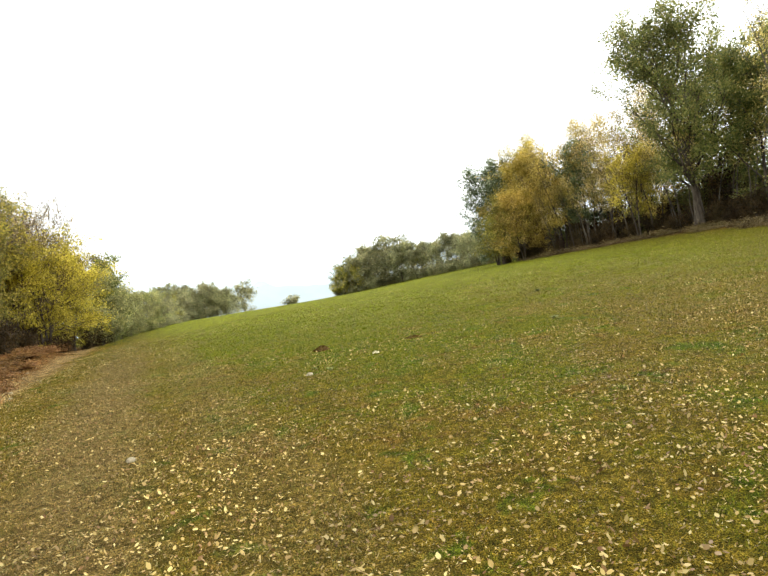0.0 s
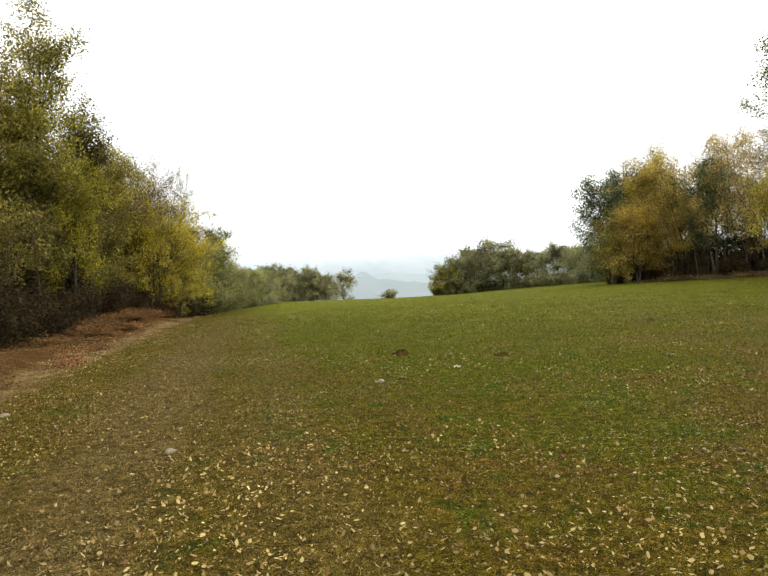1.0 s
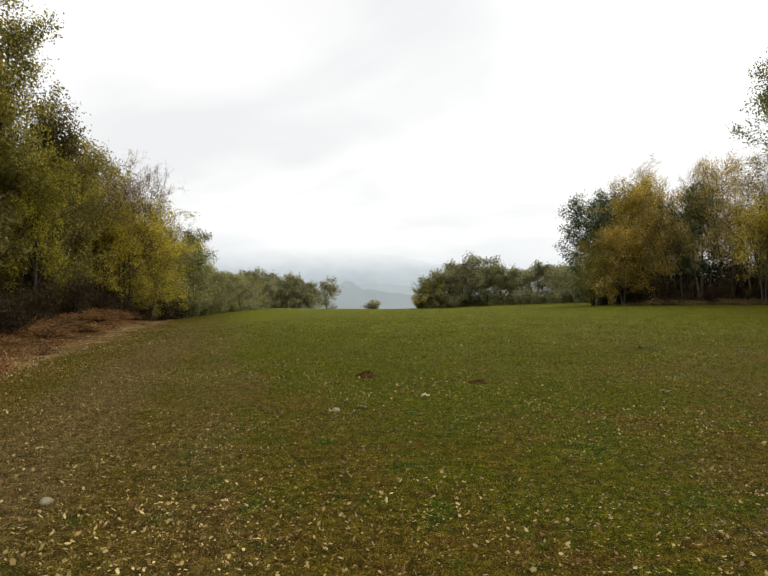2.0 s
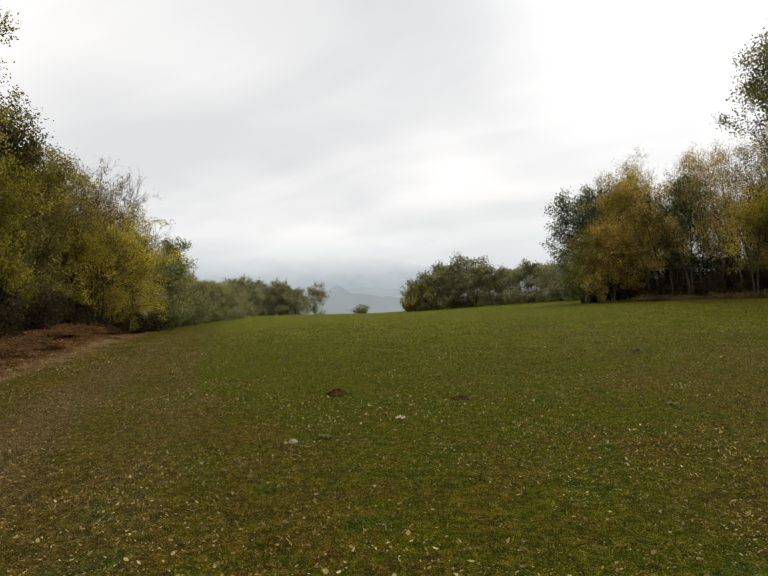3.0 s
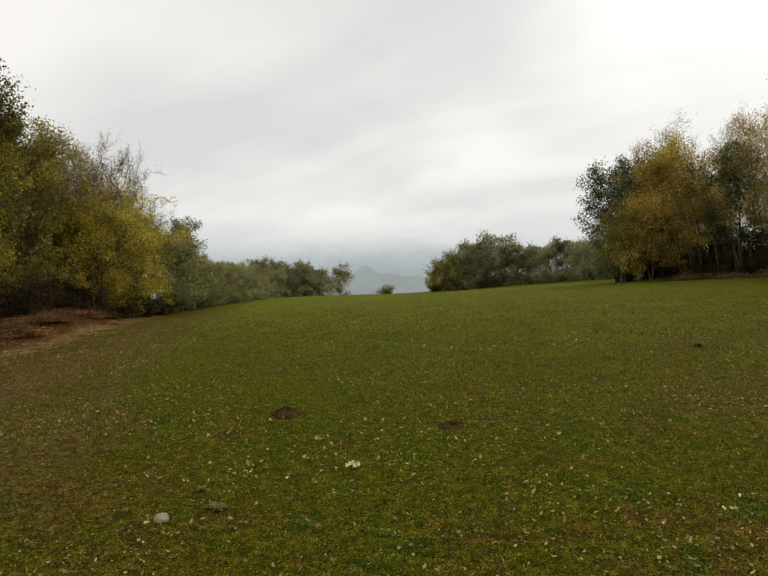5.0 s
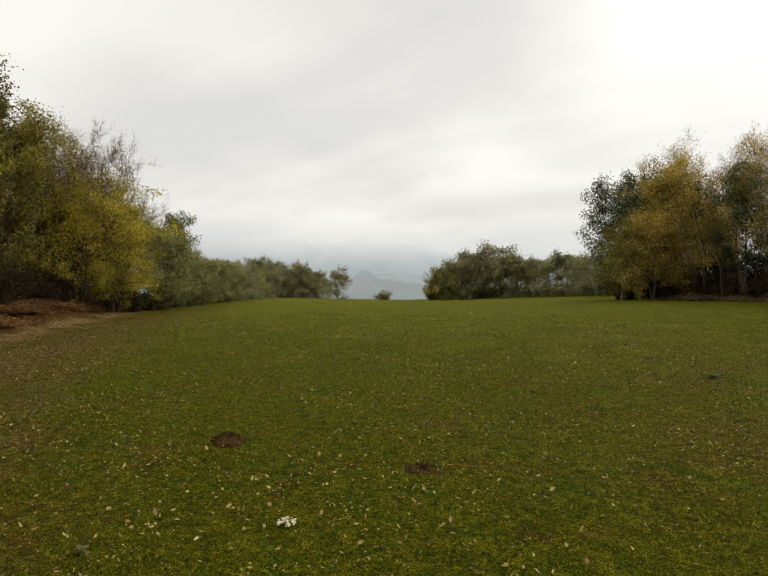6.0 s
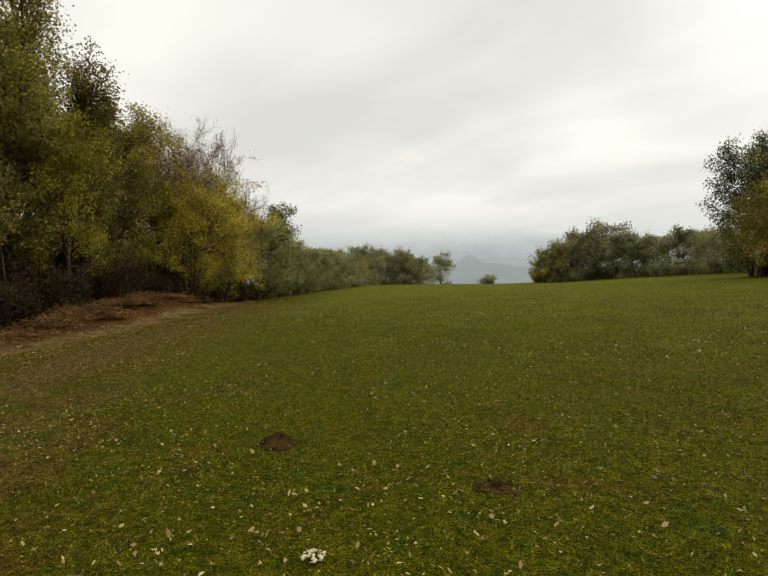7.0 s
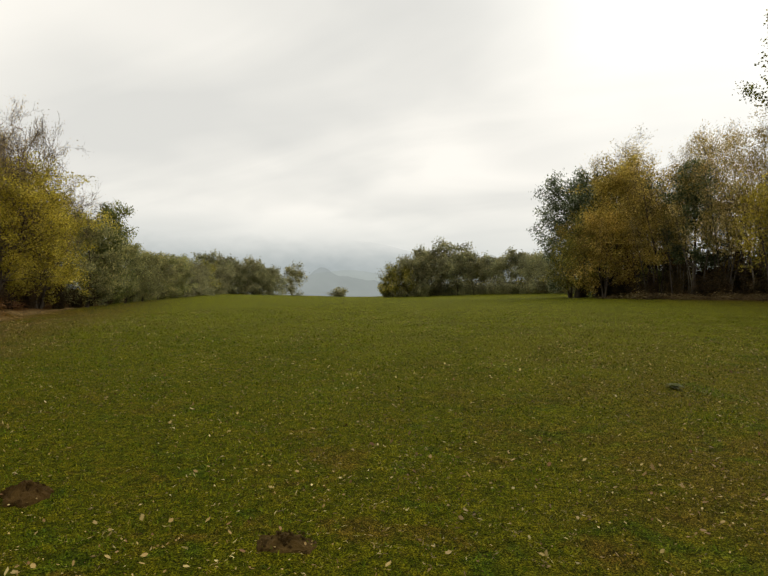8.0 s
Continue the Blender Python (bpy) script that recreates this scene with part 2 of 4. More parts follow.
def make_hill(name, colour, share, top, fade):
    """A far wooded ridge that glows in a haze colour; painted mist, a growing transparency, swallows its top."""
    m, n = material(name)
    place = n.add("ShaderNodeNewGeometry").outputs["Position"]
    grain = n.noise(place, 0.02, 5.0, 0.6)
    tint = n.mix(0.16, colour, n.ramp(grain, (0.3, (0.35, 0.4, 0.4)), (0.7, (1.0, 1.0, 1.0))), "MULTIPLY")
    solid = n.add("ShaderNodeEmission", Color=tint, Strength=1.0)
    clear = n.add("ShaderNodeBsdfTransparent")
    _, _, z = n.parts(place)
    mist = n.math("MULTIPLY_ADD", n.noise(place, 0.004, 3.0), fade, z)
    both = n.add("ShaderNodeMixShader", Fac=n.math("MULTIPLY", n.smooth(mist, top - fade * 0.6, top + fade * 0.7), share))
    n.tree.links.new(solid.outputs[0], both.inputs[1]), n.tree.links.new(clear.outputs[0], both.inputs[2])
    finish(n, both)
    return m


GROUND, BLADES = make_ground(), make_blades()
BARK = make_plain("bark", (0.035, 0.027, 0.02), (0.13, 0.105, 0.08), 9.0, stretch=(1, 1, 0.25))
BARK_TWIG = make_plain("greyish_brown_bark", (0.075, 0.055, 0.042), (0.21, 0.165, 0.13), 9.0, stretch=(1, 1, 0.25))
BARK_PALE = make_plain("greyish_birch_bark", (0.045, 0.038, 0.029), (0.17, 0.145, 0.11), 9.0, stretch=(1, 1, 0.25))
SOIL = make_plain("molehill_soil", (0.030, 0.016, 0.004), (0.085, 0.050, 0.014), 30.0, bump=1.0)
SOIL_DRY = make_plain("dry_soil", (0.036, 0.022, 0.006), (0.100, 0.062, 0.018), 30.0, bump=1.0)
STONE = make_plain("stone", (0.19, 0.155, 0.10), (0.42, 0.36, 0.245), 25.0)
PETAL = make_plain("cream_petals", (0.50, 0.42, 0.24), (0.86, 0.78, 0.54), 4.0, bump=0.05)
LEAF = {
    "olive": make_leaf("olive_leaf", (0.0, (0.125, 0.130, 0.030)), (0.5, (0.245, 0.222, 0.048)), (0.85, (0.390, 0.315, 0.062)), (1.0, (0.58, 0.45, 0.080))),
    "green": make_leaf("green_leaf", (0.0, (0.083, 0.101, 0.028)), (0.6, (0.158, 0.168, 0.044)), (1.0, (0.299, 0.261, 0.069))),
    "lime": make_leaf("yellow_green_leaf", (0.0, (0.150, 0.142, 0.014)), (0.5, (0.300, 0.265, 0.022)), (1.0, (0.52, 0.43, 0.050))),
    "russet": make_leaf("brownish_olive_leaf", (0.0, (0.090, 0.082, 0.022)), (0.55, (0.178, 0.150, 0.038)), (0.9, (0.285, 0.222, 0.055)), (1.0, (0.44, 0.34, 0.080))),
    "silver": make_leaf("silvery_green_leaf", (0.0, (0.050, 0.068, 0.030)), (0.55, (0.100, 0.125, 0.055)), (0.85, (0.210, 0.235, 0.140)), (1.0, (0.44, 0.46, 0.33))),
    # Mid green, lightened to put a little haze into the leaf colour.
    "mid": make_leaf("hazed_mid_green_leaf", (0.0, (0.150, 0.162, 0.064)), (0.6, (0.268, 0.262, 0.098)), (1.0, (0.46, 0.40, 0.150))),
    "dark": make_leaf("dark_leaf", (0.0, (0.053, 0.072, 0.030)), (0.6, (0.103, 0.123, 0.047)), (1.0, (0.275, 0.282, 0.144))),
    "yellow": make_leaf("yellow_leaf", (0.0, (0.200, 0.168, 0.021)), (0.5, (0.425, 0.338, 0.038)), (1.0, (0.64, 0.51, 0.080))),
    "gold": make_leaf("gold_leaf", (0.0, (0.180, 0.140, 0.028)), (0.5, (0.385, 0.288, 0.052)), (1.0, (0.64, 0.49, 0.12))),
    "pale": make_leaf("pale_autumn_leaf", (0.0, (0.220, 0.165, 0.033)), (0.5, (0.418, 0.319, 0.077)), (1.0, (0.660, 0.528, 0.198))),
    "brown": make_leaf("dry_brown_leaf", (0.0, (0.190, 0.138, 0.050)), (0.6, (0.380, 0.280, 0.105)), (1.0, (0.60, 0.45, 0.190))),
    "rust": make_leaf("rust_bracken", (0.0, (0.10, 0.048, 0.016)), (0.5, (0.21, 0.105, 0.036)), (1.0, (0.36, 0.20, 0.075))),
    "fern": make_leaf("dry_grass_and_fern", (0.0, (0.060, 0.042, 0.017)), (0.5, (0.135, 0.095, 0.038)), (1.0, (0.26, 0.19, 0.085))),
    # Brown undergrowth, darkened to near black: the canopy's shade is in the colour.
    "under": make_leaf("shade_painted_undergrowth_leaf", (0.0, (0.022, 0.015, 0.006)), (0.6, (0.046, 0.031, 0.011)), (1.0, (0.10, 0.060, 0.020))),
    # Distance haze is painted into these leaves as a paler base colour.
    "hazy": make_leaf("hazed_distant_leaf", (0.0, (0.160, 0.168, 0.088)), (0.6, (0.255, 0.246, 0.118)), (1.0, (0.42, 0.37, 0.165))),
    "crumbs": make_leaf("dry_fragments", (0.0, (0.045, 0.024, 0.008)), (0.3, (0.13, 0.075, 0.020)), (0.6, (0.23, 0.170, 0.055)), (0.88, (0.36, 0.29, 0.12)), (1.0, (0.54, 0.46, 0.22)), through_light=0.1),
    "fallen": make_leaf("fallen_leaf", (0.0, (0.12, 0.055, 0.016)), (0.26, (0.205, 0.125, 0.040)), (0.55, (0.285, 0.196, 0.058)), (0.86, (0.365, 0.272, 0.090)), (1.0, (0.48, 0.39, 0.160)), through_light=0.1),
}

# ---- ground: one sheet out to the horizon ----


def spaced(reach, step, growth):
    out, here = [0.0], step
    while out[-1] < reach:
        out.append(out[-1] + here)
        here *= growth
    return np.array(out)


def build_ground():
    side = spaced(3200, 0.4, 1.05)
    xs = np.r_[-side[:0:-1], side]
    ahead, behind = spaced(3400, 0.4, 1.04), spaced(600, 0.5, 1.09)
    ys = np.r_[-behind[:0:-1], ahead]
    x, y = np.meshgrid(xs, ys)
    verts = np.stack([x, y, lie(x, y)], -1).reshape(-1, 3)
    i = (np.arange(len(ys) - 1)[:, None] * len(xs) + np.arange(len(xs) - 1)).ravel()
    me = mesh_of("ground", verts, np.stack([i, i + 1, i + 1 + len(xs), i + len(xs)], 1))
    me.polygons.foreach_set("use_smooth", np.ones(len(me.polygons), bool))
    me.materials.append(GROUND)
    tagged(new("ground", me), "sloping autumn pasture of short grass with worn brown patches", "ground", kind="structure")


build_ground()

# ---- far ridges: glowing backdrops with the mist painted in ----


def ridge(name, label, dist, az_from, az_to, height, mat, seed):
    """A curved ridge at that distance; height(s) is its crest over the eye, s from 0 to 1."""
    steps, rows = 140, 8
    s = np.linspace(0, 1, steps)
    az = np.radians(az_from + (az_to - az_from) * s)
    rough = np.array([noise.fractal((v * 30 + seed, seed, 0.5), 0.7, 2.1, 5) for v in s])
    top = height(s) + rough * dist * 0.0022
    verts = []
    for r in range(rows):
        f = r / (rows - 1)
        d = dist * (1 - 0.12 * (1 - f))
        verts.append(np.stack([-np.sin(az) * d, np.cos(az) * d, -60 + (top + 60) * f ** 0.8], -1))
    i = (np.arange(rows - 1)[:, None] * steps + np.arange(steps - 1)).ravel()
    me = mesh_of(name, np.concatenate(verts), np.stack([i, i + 1, i + 1 + steps, i + steps], 1))
    me.materials.append(mat)
    tagged(new(name, me), label, "hill", kind="structure")


def hump(s, middle, width, height):
    return height * np.exp(-(((s - middle) / width) ** 2))


ridge("backdrop_mountain", "mountain backdrop glowing in painted grey-blue haze, fading into low cloud", 2700, 75, -30,
      lambda s: 90 + hump(s, 0.50, 0.13, 120) + hump(s, 0.32, 0.16, 120) + hump(s, 0.68, 0.12, 20), make_hill("mountain_haze_glow", (0.425, 0.475, 0.495), 1.0, 195, 150), 3.1)
ridge("backdrop_far_hill", "wooded hill backdrop glowing in painted grey mist, far behind the trees", 1450, 50, -5,
      lambda s: 4 + hump(s, 0.41, 0.030, 54) + hump(s, 0.60, 0.10, 34) + hump(s, 0.9, 0.2, 12), make_hill("hill_haze_glow", (0.40, 0.445, 0.435), 0.7, 62, 60), 7.7)
ridge("backdrop_hill", "wooded hill backdrop with a small peak, glowing in painted grey-green mist", 950, 32, 2,
      lambda s: -12 + hump(s, 0.405, 0.040, 17) + hump(s, 0.42, 0.16, 24) + hump(s, 0.62, 0.14, 15), make_hill("near_hill_haze_glow", (0.315, 0.35, 0.35), 0.45, 24, 44), 1.3)

# ---- trees: tapered trunk, limbs with side branches and twigs, a crown of separate leaves ----


def part(name, me, mat, parent, label=""):
    me.materials.clear()
    me.materials.append(mat)
    ob = new(name, me)
    ob.parent = parent
    if label:
        ob["label"] = label
    return ob


def tube(path, radii, sides):
    """Vertices and quads of a tapered tube along a path."""
    path = np.asarray(path, float)
    along = np.gradient(path, axis=0)
    along /= np.linalg.norm(along, axis=1)[:, None] + 1e-9
    ref = np.where(np.abs(along[:, 2:3]) > 0.9, [[1.0, 0, 0]], [[0, 0, 1.0]])
    u = np.cross(along, ref)
    u /= np.linalg.norm(u, axis=1)[:, None] + 1e-9
    v = np.cross(along, u)
    a = np.arange(sides) * 2 * np.pi / sides
    ring = u[:, None] * np.cos(a)[None, :, None] + v[:, None] * np.sin(a)[None, :, None]
    verts = (path[:, None] + ring * np.asarray(radii)[:, None, None]).reshape(-1, 3)
    i = np.arange(len(path) - 1)[:, None] * sides
    j, k = np.arange(sides), (np.arange(sides) + 1) % sides
    faces = np.stack([i + j, i + k, i + sides + k, i + sides + j], -1).reshape(-1, 4)
    return verts, faces


def merged(name, tubes, links=()):
    """One mesh of several tubes; links: for each tube but the first, the tube and its vertex that it grows from."""
    verts, faces, base = [], [], []
    for v, f in tubes:
        start = base[-1] + len(verts[-1]) if base else 0
        base.append(start)
        verts.append(v), faces.append(f + start)
    grafts = [(base[p] + k, base[i + 1], base[i + 1] + 1, base[i + 1] + 2) for i, (p, k) in enumerate(links)]
    if grafts:
        faces.append(np.array(grafts))
    me = mesh_of(name, np.concatenate(verts), np.concatenate(faces))
    me.polygons.foreach_set("use_smooth", np.ones(len(me.polygons), bool))
    return me


def grown(rng, start, way, length, steps, rise, wobble):
    """A path that bends upwards (rise) and wanders as it grows."""
    p, d = np.array(start, float), np.array(way, float)
    path = [p]
    for _ in range(steps):
        d = d + np.array([0, 0, rise]) + rng.normal(0, wobble, 3)
        d /= np.linalg.norm(d)
        p = p + d * length / steps
        path.append(p)
    return np.array(path)


def leaf_mesh(name, rng, spots, size, droop=0.3):
    """One folded four-cornered leaf at each spot, turned at random."""
    n = len(spots)
    a = rng.normal(0, 1, (n, 3))
    a[:, 2] -= droop
    a /= np.linalg.norm(a, axis=1)[:, None]
    b = np.cross(a, rng.normal(0, 1, (n, 3)))
    b /= np.linalg.norm(b, axis=1)[:, None] + 1e-9
    c = np.cross(a, b)
    s = size * rng.uniform(0.6, 1.35, n)[:, None]
    verts = np.stack([spots, spots + a * s * 0.55 + b * s * 0.36 + c * s * 0.12, spots + a * s * 1.15, spots + a * s * 0.5 - b * s * 0.36 + c * s * 0.12], 1).reshape(-1, 3)
    return mesh_of(name, verts, np.arange(n * 4).reshape(n, 4))


def tree(name, label, x, y, height, seed, leaf="green", leaves=9000, size=0.12, stems=1, radius=None, base=0.25, limbs=11, reach=0.30, rise=0.12,
         angle=(20, 55), shape="round", bare=9.0, spread=0.22, bark=None, lean=(0, 0), twigs=3, group="", turn=0.0, few=0.10, stray=0.65, fan=0.16):
    """A broadleaf tree. base: where the crown begins; reach: limb length by height; bare: height share above which leaves are few."""
    rng = np.random.default_rng(seed)
    bark = bark or BARK
    radius = radius or 0.013 * height + 0.03
    root = tagged(new(name), label, "tree", group)
    root.location, root.rotation_euler = (x, y, float(lie(x, y)) - 0.05), (0, 0, turn)
    trunks, limb_tubes, anchors = [], [], []
    for s in range(stems):
        az0 = 2 * np.pi * s / stems + rng.uniform(0, 2)
        foot = np.array([np.cos(az0), np.sin(az0), 0]) * (0.0 if stems == 1 else 0.35 * height * 0.06)
        out = 0.03 if stems == 1 else fan * (0.35 + 0.65 * (s % 3) / 2)
        d = np.array([np.cos(az0) * out + lean[0], np.sin(az0) * out + lean[1], 1.0])
        tall = height * (0.93 if s == 0 else rng.uniform(0.7, 0.92) if fan < 0.2 else rng.uniform(0.88, 0.95) * (1 - 0.35 * out))
        path = grown(rng, foot, d / np.linalg.norm(d), tall, 11, 0.02, 0.045)
        r = radius * (1 if stems == 1 else 0.7)
        f = np.linspace(0, 1, 12)
        radii = r * (1 - 0.93 * f ** 0.85)
        radii[0] *= 1.45
        trunks.append(tube(path, radii, 7))
        count = max(3, limbs // stems)
        for i in range(count):
            h = base + (0.97 - base) * ((i + rng.uniform(0, 0.8)) / count)
            k = min(int(h * 11), 10)
            start = path[k] + (path[k + 1] - path[k]) * (h * 11 - k)
            t = (h - base) / (1 - base)
            full = {"round": 0.55 + 0.75 * math.sin(math.pi * min(t * 0.85 + 0.15, 1.0)), "tall": 0.45 + 0.65 * math.sin(math.pi * (t * 0.75 + 0.2)), "cone": 1.15 - 0.95 * t}[shape]
            az = 2.4 * i + az0 + rng.uniform(-0.5, 0.5)
            el = radians(rng.uniform(*angle) + 25 * t)
            way_out = np.array([np.cos(az) * np.cos(el), np.sin(az) * np.cos(el), np.sin(el)])
            length = height * reach * full * rng.uniform(0.75, 1.2)
            limb = grown(rng, start, way_out, length, 6, rise, 0.10)
            thick = max(radii[k] * 0.5, 0.012)
            tubes, links = [tube(limb, np.linspace(thick, thick * 0.15, 7), 4)], []
            for b in range(6):
                q = 1 + b * 5 / 6 + rng.uniform(0, 0.7)
                k2 = min(int(q), 5)
                begin = limb[k2] + (limb[k2 + 1] - limb[k2]) * min(q - k2, 1)
                ahead = limb[k2 + 1] - limb[k2]
                side = ahead / np.linalg.norm(ahead) + rng.normal(0, stray, 3)
                side /= np.linalg.norm(side)
                sub = grown(rng, begin, side, length * rng.uniform(0.28, 0.55), 4, rise, 0.16)
                tubes.append(tube(sub, np.linspace(thick * 0.32, 0.006, 5), 3))
                links.append((0, k2 * 4 + b % 4))
                mother = len(tubes) - 1
                anchors += [sub[2], sub[3], sub[4], sub[4]]
                for _ in range(twigs):
                    k3 = rng.integers(1, 5)
                    go = sub[min(k3, 4)] - sub[k3 - 1]
                    go = go / np.linalg.norm(go) + rng.normal(0, 0.92 * stray, 3) + np.array([0, 0, rise * 2])
                    twig = grown(rng, sub[k3], go / np.linalg.norm(go), length * rng.uniform(0.12, 0.28), 2, rise, 0.15)
                    tubes.append(tube(twig, [0.008, 0.006, 0.003], 3))
                    links.append((mother, k3 * 3))
                    anchors += [twig[1], twig[2]]
            limb_tubes.append((s, merged("limb", tubes, links)))
    stem_parts = [part("trunk", merged("trunk", [stem]), bark, root) for stem in trunks]
    for s, me in limb_tubes:
        part("limb", me, bark, stem_parts[s])
    anchors = np.array(anchors)
    rel = anchors[:, 2] / height
    weight = np.where(rel > bare, few, 1.0)
    pick = rng.choice(len(anchors), leaves, p=weight / weight.sum())
    spots = anchors[pick] + np.clip(rng.normal(0, 1, (leaves, 3)), -1.7, 1.7) * spread * (height / 10) ** 0.5 * np.array([1, 1, 0.8])
    spots = spots[spots[:, 2] > 0.25]
    part("crown", leaf_mesh("crown", rng, spots, size), LEAF[leaf], root)
    return root


def shrub(name, label, x, y, height, width, seed, leaf, leaves=2500, size=0.09, group=""):
    """A bush of many thin stems from one stool, leafy to the ground."""
    rng = np.random.default_rng(seed)
    root = tagged(new(name), label, "bush", group)
    root.location = (x, y, float(lie(x, y)) - 0.04)
    anchors = []
    for i in range(9):
        az, out = rng.uniform(0, 6.28), rng.uniform(0.1, 1.0)
        d = np.array([np.cos(az) * out * width / height, np.sin(az) * out * width / height, 1.0])
        stem = grown(rng, rng.normal(0, 0.12, 3) * [1, 1, 0], d / np.linalg.norm(d), height * rng.uniform(0.6, 1.05), 6, 0.0, 0.12)
        part("stem", merged("stem", [tube(stem, np.linspace(0.025, 0.005, 7), 3)]), BARK, root)
        anchors += list(stem[1:])
    anchors = np.array(anchors)
    spots = anchors[rng.integers(0, len(anchors), leaves)] + rng.normal(0, 0.16 * max(height, 1.0) ** 0.5, (leaves, 3))
    spots[:, 2] = np.abs(spots[:, 2])
    part("foliage", leaf_mesh("foliage", rng, spots, size), LEAF[leaf], root)
    return root


def again(ob, x, y, scale=1.0, turn=0.0, up=1.0):
    """Another tree of the same growth."""
    m = Matrix.Translation((x, y, float(lie(x, y)) - 0.05)) @ Matrix.Rotation(turn, 4, "Z") @ Matrix.Diagonal((scale, scale, scale * up, 1))
    return copy_thing(ob, m)


# left wood, along the track
LW, RW = "trees of the left wood", "trees of the right wood"
poplar = tree("poplar", "tall poplar with thinning olive-yellow leaves at the wood's edge", -24.0, 21.2, 14.0, 11, "olive", 38000, 0.105, bare=0.74, few=0.42, limbs=24, reach=0.24, base=0.10, angle=(35, 62), shape="tall", rise=0.10, group=LW)
poplar_two = tree("poplar", "tall poplar, olive and yellow leaves, airy pointed top", -23.2, 17.0, 13.4, 12, "olive", 34000, 0.105, bare=0.68, few=0.42, limbs=22, reach=0.27, base=0.10, angle=(35, 60), shape="tall", group=LW)
tree("maple", "bright yellow-green maple half hidden among poplars", -22.3, 23.0, 6.9, 13, "lime", 15000, 0.09, limbs=15, reach=0.34, base=0.16, group=LW)
olive = tree("ash_tree", "dense olive-green tree with a rounded top", -25.6, 28.0, 9.0, 14, "olive", 28000, 0.10, limbs=22, reach=0.27, base=0.12, group=LW)
tree("ash_tree", "dark olive tree with brownish leaves", -24.2, 25.0, 10.9, 15, "russet", 26000, 0.105, bare=0.88, few=0.5, limbs=24, reach=0.21, base=0.15, shape="tall", group=LW)
bare_tree = tree("hornbeam", "half-bare tree, a dome of grey-brown twigs over yellow lower leaves", -28.2, 34.8, 11.0, 26, "brown", 19000, 0.058, radius=0.12, bark=BARK_TWIG, stems=14, limbs=112, reach=0.22, base=0.30, rise=0.05, angle=(22, 62), bare=0.62, few=0.9, twigs=8, stray=0.5, spread=0.16, fan=0.58, group=LW)
tree("hornbeam", "half-bare tree with thin upright grey-brown twigs", -27.6, 32.0, 9.8, 46, "brown", 13000, 0.06, radius=0.10, bark=BARK_TWIG, stems=7, limbs=56, reach=0.23, base=0.28, rise=0.05, angle=(25, 64), bare=0.66, few=0.9, twigs=7, stray=0.5, spread=0.17, fan=0.42, group=LW)
again(bare_tree, -28.3, 33.6, 0.97, 2.5)
again(bare_tree, -28.9, 37.2, 0.80, 4.4)
again(poplar, -27.0, 19.6, 1.0, 2.0)
again(poplar_two, -25.2, 23.6, 0.92, 4.0)
tree("field_maple", "low spreading field maple in full ochre-yellow leaf", -25.6, 32.4, 6.8, 17, "yellow", 34000, 0.085, stems=5, limbs=40, reach=0.40, base=0.16, angle=(-5, 48), rise=0.02, fan=0.34, group=LW)
tree("field_maple", "ochre-yellow field maple leaning over the pasture", -27.2, 36.8, 6.6, 18, "yellow", 30000, 0.085, stems=4, limbs=32, reach=0.38, base=0.14, angle=(-5, 48), rise=0.02, fan=0.34, group=LW)
tree("oak", "dark green small oak at the end of the wood", -30.4, 46.0, 6.8, 19, "green", 28000, 0.11, stems=2, limbs=30, reach=0.27, base=0.05, angle=(0, 58), rise=0.06, spread=0.28, fan=0.2, group=LW)
low_oak = tree("oak", "green oak leafy to the ground", -28.4, 42.0, 5.6, 20, "mid", 18000, 0.115, limbs=20, reach=0.36, base=0.03, angle=(-10, 45), rise=0.03, twigs=2, spread=0.32, group=LW)
back_left = tree("ash_tree", "olive tree deeper in the wood", -29.0, 25.0, 10.0, 21, "russet", 9000, 0.15, limbs=14, reach=0.28, base=0.12, twigs=1, spread=0.30, group=LW)
for i, (px, py, k) in enumerate([(-25.5, 16, 1.2), (-31, 31, 0.95), (-31.5, 37, 0.72), (-33, 42, 0.6), (-36.5, 48, 0.5), (-24, 12, 1.2), (-33, 22, 1.05), (-28.5, 29.0, 0.95), (-29.5, 39.5, 0.55), (-34, 33, 0.85), (-21.5, 10, 1.1), (-27, 7, 1.2), (-26.8, 21, 1.15)]):
    again(back_left, px, py, k, 1.3 * i + 0.7)

# right wood, on the knoll
aspen = tree("aspen", "dark silvery-green aspen at the wood's corner", 3.9, 61.4, 11.0, 31, "silver", 24000, 0.145, stems=3, limbs=36, reach=0.23, base=0.05, angle=(5, 60), spread=0.26, radius=0.13, bare=0.75, few=0.6, fan=0.22, group=RW)
again(aspen, 6.2, 63.6, 0.97, 2.1)
tree("field_maple", "low olive-yellow maple with twin dark trunks", 4.2, 58.8, 5.6, 43, "olive", 20000, 0.09, radius=0.11, stems=2, limbs=28, reach=0.36, base=0.16, angle=(-5, 42), rise=0.02, group=RW)
tree("field_maple", "low ochre field maple with drooping outer branches", 6.0, 57.4, 6.2, 45, "gold", 17000, 0.10, stems=3, limbs=27, reach=0.38, base=0.16, angle=(-5, 42), rise=0.02, spread=0.26, group=RW)
gold = tree("field_maple", "broad ochre-gold field maple with low branches", 7.0, 59.2, 10.3, 32, "gold", 32000, 0.11, stems=5, limbs=44, reach=0.30, base=0.14, angle=(15, 60), rise=0.08, fan=0.26, group=RW)
